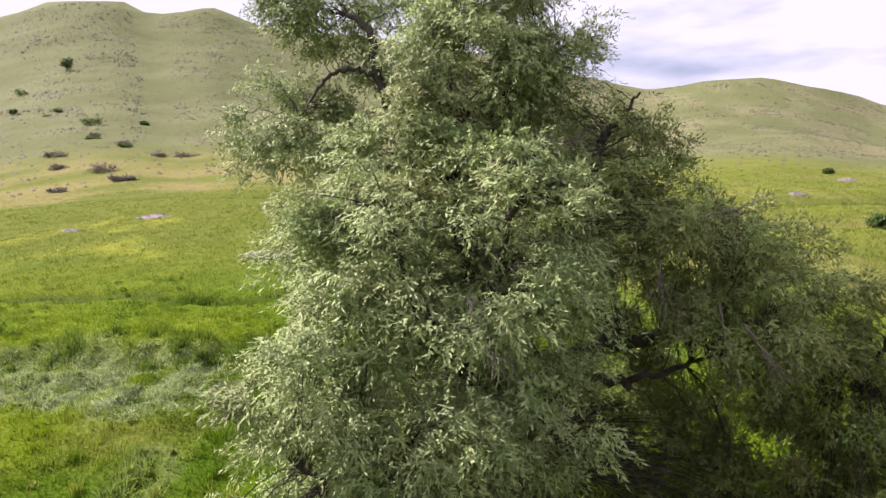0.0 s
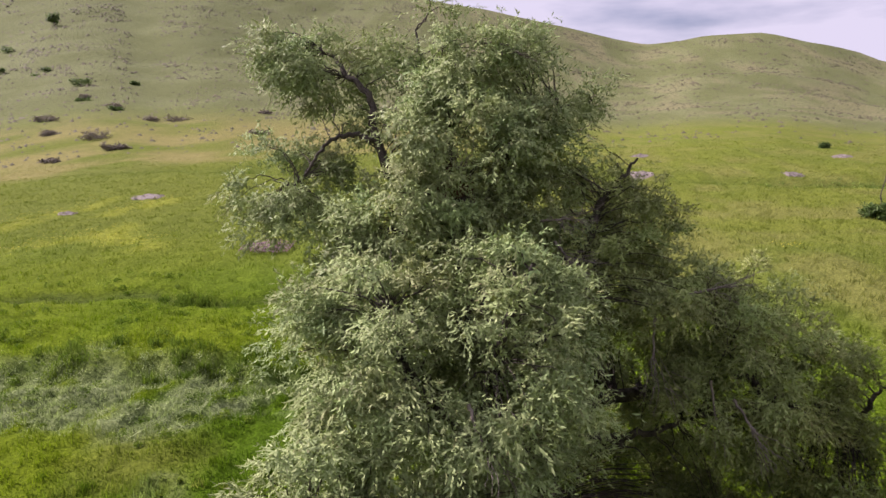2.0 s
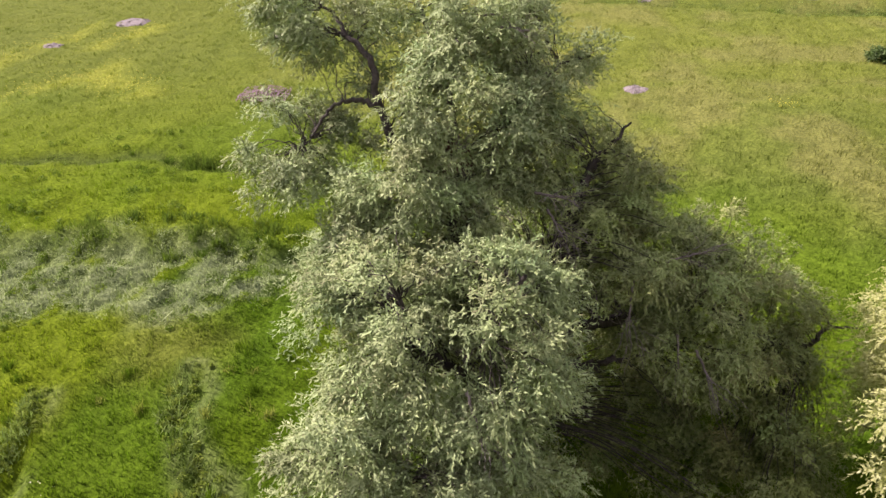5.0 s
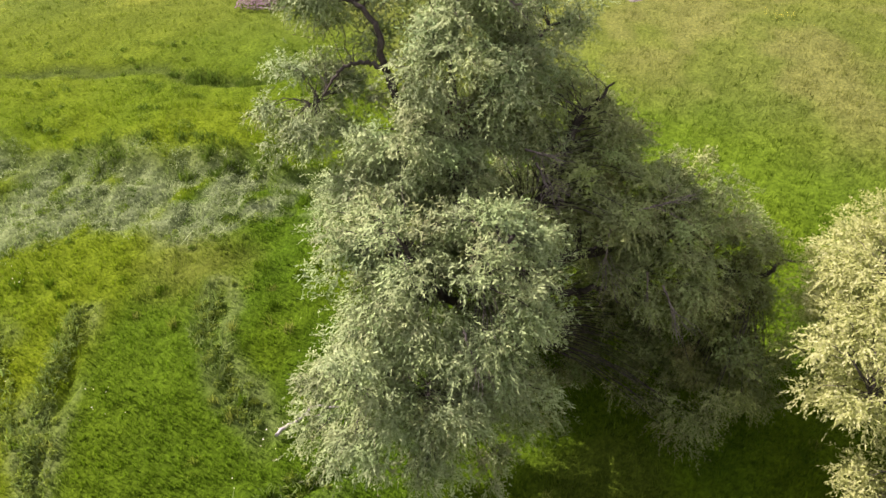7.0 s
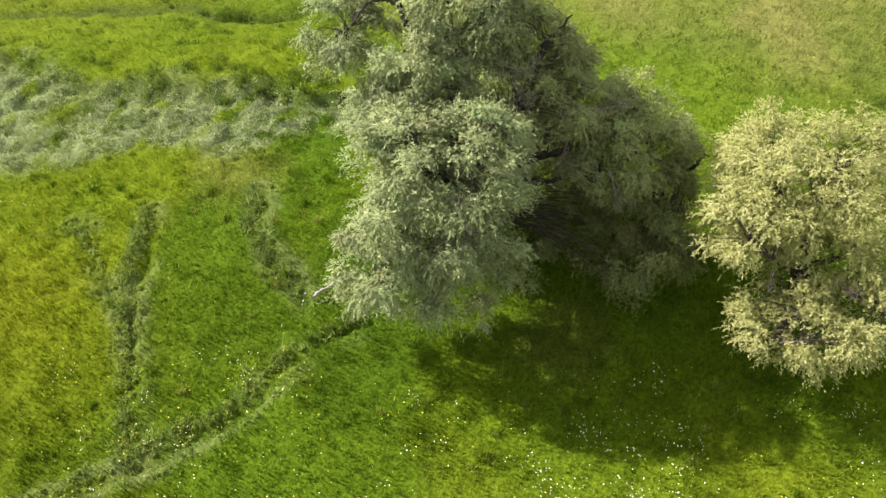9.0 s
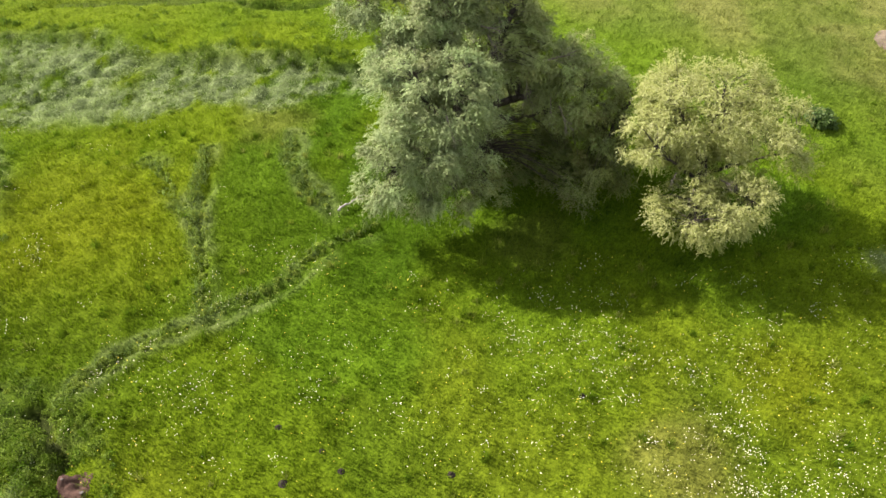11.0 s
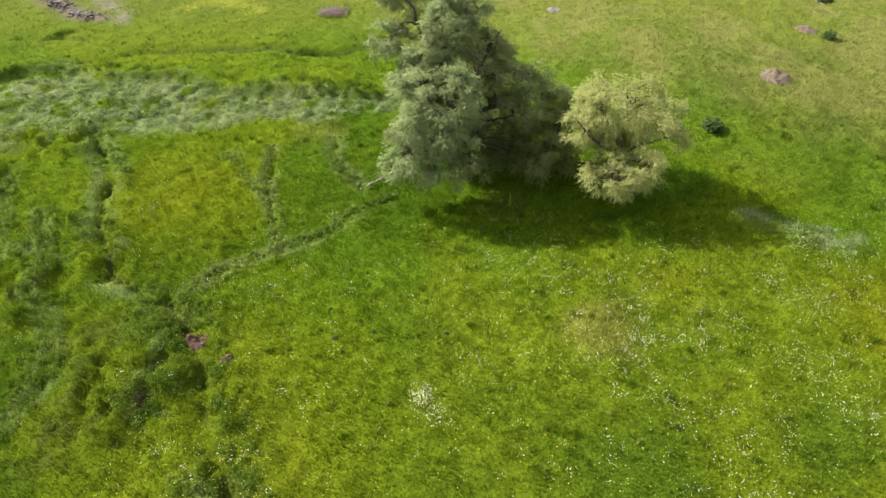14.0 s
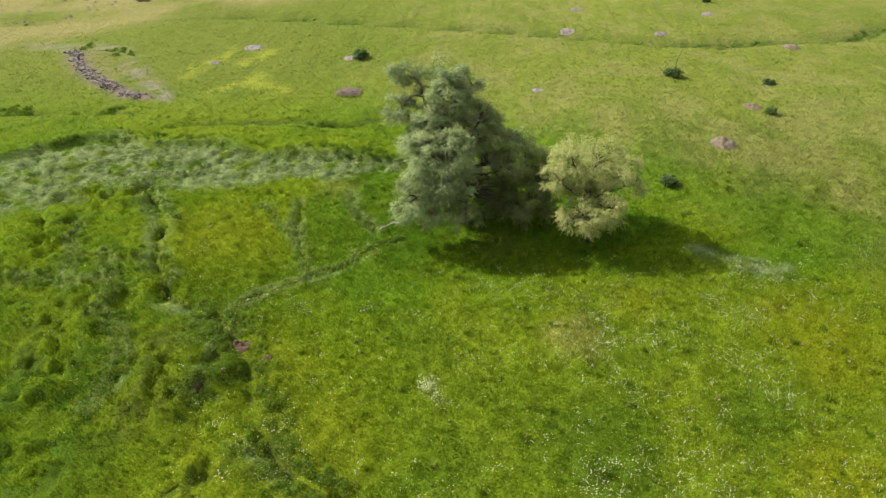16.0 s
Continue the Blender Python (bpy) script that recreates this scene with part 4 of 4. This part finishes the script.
def pale_tree():
    tree = thing("pale_willow", (9.0, -1.3, float(land(9.0, -1.3)) - 0.05), "rounded small tree with pale yellow-green leaves", "tree")
    foot = tree.location.z
    lobes = [((8.85, -0.45, 4.55), (2.2, 2.1, 1.6), 1.0), ((7.25, -1.35, 3.95), (1.35, 1.4, 1.2), 0.95), ((8.9, -1.9, 3.2), (1.5, 1.1, 0.8), 0.6), ((10.9, -0.9, 4.1), (1.2, 1.3, 1.0), 0.8), ((10.49, -1.50, 3.42), (1.6, 1.7, 1.35), 0.8),
             ((8.40, -3.08, 1.80), (1.4, 1.3, 1.0), 0.9), ((9.84, -3.06, 2.15), (1.2, 1.2, 0.9), 0.9), ((9.11, 0.63, 3.09), (1.9, 1.5, 1.5), 0.7)]
    verts, faces, clumps, tint = sprays_of(lobes, 3.5, 30, 11, 0.088, 0.0135, 0.36, 0.45, 31, 0.28)
    low = verts.reshape(-1, 4, 3)[:, :, 2].min(1) > land(verts[::4, 0], verts[::4, 1]) + 0.15
    verts = verts.reshape(-1, 4, 3)[low].reshape(-1, 3)
    tree_part("crown", (verts, np.arange(len(verts)).reshape(-1, 4)), PALE_LEAF, tree, "small pale yellow-green leaves in rounded clumps")
    trunk = bent([(9.0, -1.3, foot - 0.3), (8.92, -1.24, 1.16), (8.85, -1.33, 2.09), (8.77, -1.21, 3.03)], 7, 0.03, 41)
    tree_part("trunk", tubes([(trunk, 0.24, 0.12)], 10), BARK, tree, "short dark trunk")
    paths = [bent([(8.84, -1.33, 1.90), (8.11, -1.81, 2.63), (7.35, -2.19, 3.27), (6.79, -2.28, 3.73)], 6, 0.03, 42), bent([(8.84, -1.34, 1.71), (8.58, -2.30, 2.06), (8.21, -3.17, 2.13), (8.03, -3.76, 1.83)], 6, 0.03, 43),
             bent([(8.85, -1.33, 2.28), (9.82, -1.61, 2.84), (10.78, -1.80, 3.32), (11.55, -1.78, 3.52)], 6, 0.03, 44), bent([(8.76, -1.22, 2.84), (9.06, -0.62, 4.00), (9.26, -0.31, 5.13)], 6, 0.03, 45),
             bent([(8.85, -1.33, 2.00), (9.45, -2.38, 2.35), (9.94, -3.26, 2.43)], 6, 0.03, 46), bent([(8.76, -1.22, 2.65), (8.10, -0.72, 3.79), (7.73, -0.49, 4.54)], 6, 0.03, 47)]
    for path in paths:
        tree_part("limb", tubes([(path, 0.09, 0.02)], 7), BARK, tree)
    tree_part("branchwork", tubes(boughs_to(clumps, paths, 0.013, 48), 4), BARK, tree, "thin brown boughs")
    for root, way, n in [((7.46, -2.58, 2.88), (-0.4, -0.7, -0.1), 8), ((8.03, -3.07, 2.51), (-0.3, -0.8, -0.3), 7), ((9.08, -2.87, 2.90), (0.3, -0.9, 0.2), 7)]:
        tree_part("dead_spray", tubes(dead_spray(root, way, n, 0.6, n + 90), 4), TWIG, tree, "bare grey dead twigs")
    return tree


big_willow()
pale_tree()


# ---- shrubs ----
def shrub(x, y, wide, high, seed, label="low dark green shrub standing in the grass", leaf=0.12, sprays=26, group="meadow shrubs", material=None, name="shrub"):
    z = float(land(x, y))
    bush = thing(name, (x, y, z - 0.03), label, "shrub", group)
    r = np.random.default_rng(seed)
    lobes = [((x + r.normal(0, 0.25) * wide, y + r.normal(0, 0.25) * wide, z + high * r.uniform(0.4, 0.62)), (wide * 0.36, wide * 0.36, high * 0.4), 1.0) for _ in range(4)]
    verts, faces, clumps, tint = sprays_of(lobes, max(0.5, 9 / (wide * wide)), sprays, 8, leaf, leaf * 0.3, wide * 0.24, 0.25, seed, 0.3)
    tree_part("crown", (verts, faces, tint), material or SHRUB_LEAF, bush)
    stems = [(bent([(x, y, z - 0.1), ((x + c[0]) / 2, (y + c[1]) / 2, (z + c[2]) / 2), tuple(c)], 3, 0.01, k), 0.03 * high, 0.005) for k, c in enumerate(clumps[:14])]
    tree_part("stem", tubes(stems, 4), BARK, bush)
    return bush


shrub(15.34, 4.3, 0.7, 0.5, 51)
twiggy = shrub(20.93, 27.48, 1.15, 0.8, 52, "dark green shrub with an added stem for the line behind it")
# Made-up stem, standing in for a dark crooked line on the ground.
tree_part("line_stem", tubes([(bent([(twiggy.location.x + 0.1, twiggy.location.y + 0.1, twiggy.location.z), (twiggy.location.x + 0.4, twiggy.location.y + 0.6, twiggy.location.z + 1.2), (twiggy.location.x + 0.9, twiggy.location.y + 1.2, twiggy.location.z + 2.4)], 5, 0.03, 5), 0.06, 0.02)], 5), BARK, twiggy, "thin dark stem standing in for a line on the ground")
shrub(26.91, 17.59, 0.65, 0.4, 53)
shrub(29.33, 25.04, 0.55, 0.35, 54)
shrub(-11.61, 35.74, 1.1, 0.8, 55)
shrub(32.67, 58.33, 0.6, 0.5, 58)
for k, (x, y, w, hh) in enumerate([(-96.6, 158.1, 3.4, 2.4), (-134.2, 183.4, 1.6, 1.4), (-120.4, 183.9, 3.0, 0.8), (-121.4, 177.7, 2.2, 0.6), (-88.1, 168.2, 2.2, 1.0), (-84.5, 136.7, 2.2, 0.5),
                                   (-70.4, 124.1, 2.2, 0.7), (-156.2, 219.1, 4.0, 2.0)]):
    shrub(x, y, 0.8 * w, 0.8 * hh, 60 + k, "dark rounded shrub on the grassy hillside", 0.2, 12, "hillside shrubs")


for k, (x, y, w) in enumerate([(-76.9, 112.6, 5.0), (-66.3, 95.8, 4.0), (-55.2, 90.2, 6.0), (-72.8, 128.6, 4.5), (-59.5, 116.4, 6.0), (-54.8, 116.8, 6.0), (-43.6, 135.1, 4.5), (-35.0, 101.4, 4.0), (-46.2, 78.3, 3.2), (-50.6, 69.7, 2.8), (-86.7, 141.2, 4.0)]):
    shrub(x, y, 0.6 * w, 0.26, 140 + k, "low spreading purplish-brown brush on the dry slope", 0.20, 24, "dry slope brush", BRUSH_LEAF, "brush_patch")


def hill_tree():
    x, y = -170.5, 270.2
    z = float(land(x, y))
    tree = thing("hill_tree", (x, y, z - 0.1), "small dark tree alone on the hillside", "tree")
    verts, faces, clumps, tint = sprays_of([((x, y, z + 2.9), (1.9, 1.9, 1.4), 1), ((x + 0.5, y, z + 3.9), (1.2, 1.2, 1.0), 1)], 1.2, 14, 8, 0.3, 0.09, 0.8, 0.2, 77, 0.3)
    tree_part("crown", (verts, faces), SHRUB_LEAF, tree)
    tree_part("trunk", tubes([(bent([(x, y, z - 0.3), (x + 0.1, y, z + 1.8), (x + 0.3, y, z + 3.6)], 5, 0.05, 3), 0.22, 0.05)], 7), BARK, tree)


hill_tree()


# ---- stones, earth and dead wood ----
def stone_mesh(seed):
    r = np.random.default_rng(seed)
    bm = bmesh.new()
    bmesh.ops.create_icosphere(bm, subdivisions=1, radius=0.5)
    for v in bm.verts:
        v.co *= r.uniform(0.75, 1.15)
        v.co.z *= 0.62
    me = bpy.data.meshes.new("stone")
    bm.to_mesh(me)
    bm.free()
    me.materials.append(STONE)
    return me


STONES = [stone_mesh(k) for k in range(5)]


def lay_stone(parent, x, y, size, r, lift=0.0):
    z = float(relief(np.array([x]), np.array([y]))[0])
    ob = new("stone", STONES[int(r.integers(5))])
    ob.parent = parent
    ob.location = Vector((x, y, z + size * 0.12 + lift)) - parent.location
    ob.rotation_euler = (r.normal(0, 0.25), r.normal(0, 0.25), r.uniform(0, 6.28))
    ob.scale = (size * r.uniform(0.8, 1.3), size, size * r.uniform(0.7, 1.1))


def mound(x, y, wide, high, material, stones, seed, label, name="earth_mound", category="mound", group="earth mounds"):
    """A heap of dug earth with stones on it."""
    r = np.random.default_rng(seed)
    z = float(land(x, y))
    heap = thing(name, (x, y, z), label, category, group)
    n = 22
    u, v = np.meshgrid(np.linspace(-1, 1, n), np.linspace(-1, 1, n), indexing="ij")
    px, py = u * wide * 0.55, v * wide * 0.55
    edge = np.hypot(u, v) * (0.8 + 0.5 * vnoise(px + x, py + y, wide * 0.4, 2))
    lump = high * np.clip(1 - edge, -0.4, 1) * (0.5 + vnoise(px * 3 + x, py * 3, wide * 0.4, 3))
    pz = relief(px + x, py + y) - z + lump - 0.06 + 0.05
    i, j = np.meshgrid(np.arange(n - 1), np.arange(n - 1), indexing="ij")
    q = np.stack([i * n + j, (i + 1) * n + j, (i + 1) * n + j + 1, i * n + j + 1], -1).reshape(-1, 4)
    q = q[edge.ravel()[q].min(1) < 1.05]
    me = mesh_of("earth", np.stack([px, py, pz], -1).reshape(-1, 3), q)
    me.polygons.foreach_set("use_smooth", np.ones(len(me.polygons), bool))
    part("earth", me, material, heap)
    for _ in range(stones):
        a, d = r.uniform(0, 6.28), wide * 0.5 * math.sqrt(r.random())
        lay_stone(heap, x + math.cos(a) * d, y + math.sin(a) * d, r.uniform(0.08, 0.2) * (0.6 + wide * 0.3), r, high * 0.5 * (1 - d / wide * 1.6))
    return heap


mound(20.85, 10.6, 1.9, 0.45, SOIL, 30, 81, "bare pinkish heap of dug earth in the grass")
mound(25.93, 19.03, 1.6, 0.3, SOIL, 8, 82, "small bare heap of pale earth and stones")
mound(36, 36.79, 1.9, 0.45, SOIL, 14, 83, "grey heap of stones and earth")
for k, (x, y, w, n) in enumerate([(12.52, 44.95, 1.7, 14), (23.17, 42.93, 1.7, 14), (-24.45, 40.2, 2.4, 14), (-27.25, 34.63, 1.2, 9), (7.49, 23.42, 1.1, 8), (14.75, 55.2, 1.6, 9), (29.34, 25.15, 1.0, 5),
                                  (30.85, 51.46, 1.6, 8), (-12.18, 35.43, 1.5, 8)]):
    mound(x, y, w, 0.22, STONE, n, 90 + k, "low grey heap of gathered field stones", "stone_heap", "stone heap", "stone heaps")
mound(-10.67, -11.59, 0.95, 0.22, RED_SOIL, 3, 110, "bare red clay bank of the ditch", "clay_bank", "bank", "clay banks")
mound(-9.08, -12.56, 0.6, 0.2, RED_SOIL, 3, 111, "bare red clay bank of the ditch", "clay_bank", "bank", "clay banks")
mound(-11.97, -14.74, 0.65, 0.18, RED_SOIL, 2, 112, "bare red clay bank of the ditch", "clay_bank", "bank", "clay banks")
for k, (x, y, w) in enumerate([(-4.56, -11.32, 0.34), (-2.93, -10.86, 0.26), (-3.6, -10.28, 0.22), (-5.1, -9.5, 0.3), (-4.15, -12.06, 0.24), (0.29, -10.86, 0.25), (4.31, -8.16, 0.24)]):
    mound(x, y, w * 0.85, 0.10, DUNG, 0, 120 + k, "small dark crumbly molehill in the grass", "molehill", "molehill", "molehills")

stone_row = thing("stone_row", (-43.4, 39.5, float(land(-43.4, 39.5))), "low tumbled row of purplish-grey field stones", "stone row")
row_rng = np.random.default_rng(5)
row_pts = np.array(STONE_LINE)
row_run = np.concatenate([[0], np.cumsum(np.hypot(*np.diff(row_pts, axis=0).T))])
for _ in range(290):
    run = row_run[-1] * row_rng.random() ** 1.15
    p = np.array([np.interp(run, row_run, row_pts[:, 0]), np.interp(run, row_run, row_pts[:, 1])]) + row_rng.normal(0, 1, 2) * (0.42, 0.30)
    lay_stone(stone_row, float(p[0]), float(p[1]), row_rng.uniform(0.18, 0.5), row_rng, row_rng.uniform(0.0, 0.16))

log_z = float(land(-4.3, 0.5))
log = thing("dead_branch", (-4.3, 0.5, log_z), "bleached dead branch lying in the grass below the willow", "branch")
tree_part("bough", tubes([(bent([(-4.72, 0.22, log_z + 0.10), (-4.50, 0.36, log_z + 0.24), (-4.25, 0.55, log_z + 0.26), (-3.9, 0.9, log_z + 0.38), (-3.3, 1.0, log_z + 0.3)], 5, 0.015, 8), 0.05, 0.028)], 8), DEAD, log)
tree_part("side_twig", tubes([(bent([(-4.1, 0.7, log_z + 0.3), (-3.8, 0.55, log_z + 0.46), (-3.4, 0.5, log_z + 0.44)], 4, 0.01, 9), 0.026, 0.01)], 5), DEAD, log)


# ---- flowers ----
def blossoms(name, label, xy, size, up, material):
    """Flower heads: small tilted six-sided caps at the height of the grass."""
    n = len(xy)
    z = relief(xy[:, 0], xy[:, 1]) + up * rng.uniform(0.6, 1.2, n)
    a = rng.uniform(0, 6.28, n)[:, None] + np.arange(6) * np.pi / 3
    s = (size * rng.uniform(0.5, 1.4, n))[:, None]
    v = np.zeros((n, 7, 3))
    tilt = rng.normal(0, 0.3, (n, 2))
    v[:, :6, 0], v[:, :6, 1] = xy[:, :1] + np.cos(a) * s, xy[:, 1:] + np.sin(a) * s
    v[:, :6, 2] = z[:, None] + np.cos(a) * s * tilt[:, :1] + np.sin(a) * s * tilt[:, 1:]
    v[:, 6] = np.column_stack([xy, z + 0.35 * size])
    f = np.array([(k, (k + 1) % 6, 6) for k in range(6)])
    faces = (np.arange(n)[:, None, None] * 7 + f).reshape(-1, 3)
    return tagged(part(name, mesh_of(name, v.reshape(-1, 3), faces), material), label, "flowers", kind="stuff")


heads = in_view(np.concatenate([scatter(7600, -12, 34, -23, -2), scatter(900, -24, -4, -18, 8)]))
odds = 0.05 + 1.5 * vnoise(heads[:, 0], heads[:, 1], 4.0, 3) ** 3 * (0.2 + 1.1 * ease(-6, 14, heads[:, 0])) * ease(-2, -7, heads[:, 1] - 0.2 * np.clip(heads[:, 0] - 12, 0, None))
heads = heads[rng.random(len(heads)) < odds]
count = rng.integers(2, 17, len(heads))
sites = np.repeat(heads, count, 0) + rng.normal(0, 1, (count.sum(), 2)) * np.repeat(rng.uniform(0.08, 0.4, (len(heads), 1)), count, 0)
tight = np.concatenate([np.array(c) + rng.normal(0, s, (n, 2)) for c, s, n in
                        [((-0.57, -14.4), 0.30, 330), ((0.04, -15.3), 0.35, 150), ((-16.09, -2.52), 0.6, 80), ((11.69, -9.92), 0.7, 110), ((16.49, -9.03), 0.6, 100), ((15.19, -12.18), 0.5, 90), ((15.75, -14.35), 0.8, 160), ((16.58, -15.56), 0.8, 110), ((8.98, -14.56), 0.7, 90), ((3.57, -12.53), 0.6, 60)]])
blossoms("white_wildflowers", "scattered white wildflowers in loose drifts", np.concatenate([sites, tight]), 0.0135, 0.25, PETAL)
sites = np.concatenate([scatter(2500, -12, 34, -22, -2), np.concatenate([along(line, 520, 0.9) for line in YELLOW_STREAKS]), np.array((5.26, 29.81)) + rng.normal(0, 0.6, (260, 2)), np.array((12.97, 19.64)) + rng.normal(0, 0.4, (60, 2))])
keep = (vnoise(sites[:, 0] + 50, sites[:, 1] - 20, 3, 3) > 0.47) | (sites[:, 1] < 0) | (sites[:, 0] > 0)
blossoms("yellow_wildflowers", "patches of small yellow wildflowers", sites[keep], 0.016, 0.26, YELLOW_PETAL)
sites = np.array((-10.67, 24.27)) + rng.normal(0, 1, (1500, 2)).clip(-1.6, 1.6) * (0.72, 0.62)
blossoms("pink_wildflowers", "one round patch of dusky pink flowers", sites, 0.036, 0.18, PINK_PETAL)

# Low scrub that speckles the hillsides.
n_scrub = 90000
az = np.radians(rng.uniform(-48, 42, n_scrub))
rad = 85 + 400 * rng.random(n_scrub) ** 0.8
sx, sy = np.sin(az) * rad, np.cos(az) * rad
keep = rng.random(n_scrub) < (0.30 + 0.35 * ease(20, -30, sx) + 0.8 * ease(120, 170, rad)) * (0.25 + 1.0 * ease(0.45, 0.7, vnoise(sx, sy, 14, 5))) * (0.25 + 1.1 * ease(0.42, 0.6, vnoise(np.degrees(az) * 3.0, rad, 7, 2)))
sx, sy, rad = sx[keep], sy[keep], rad[keep]
size = (0.10 + 0.42 * rng.random(len(sx)) ** 2.5) * (0.7 + rad / 400)
ang = rng.uniform(0, 6.28, (len(sx), 1)) + np.arange(5) * 2 * np.pi / 5
sv = np.zeros((len(sx), 6, 3))
grow = rng.uniform(0.6, 1.3, (len(sx), 5))
sv[:, :5, 0], sv[:, :5, 1] = sx[:, None] + np.cos(ang) * size[:, None] * grow, sy[:, None] + np.sin(ang) * size[:, None] * grow
sv[:, :5, 2] = land(sv[:, :5, 0], sv[:, :5, 1]) - 0.05
sv[:, 5] = np.column_stack([sx, sy, land(sx, sy) + size * rng.uniform(0.5, 0.9, len(sx))])
sf = (np.arange(len(sx))[:, None, None] * 6 + np.array([(k, (k + 1) % 5, 5) for k in range(5)])).reshape(-1, 3)
tagged(part("hillside_scrub", mesh_of("hillside_scrub", sv.reshape(-1, 3), sf), SCRUB), "low dark scrub scattered over the hillsides", "scrub", kind="stuff")
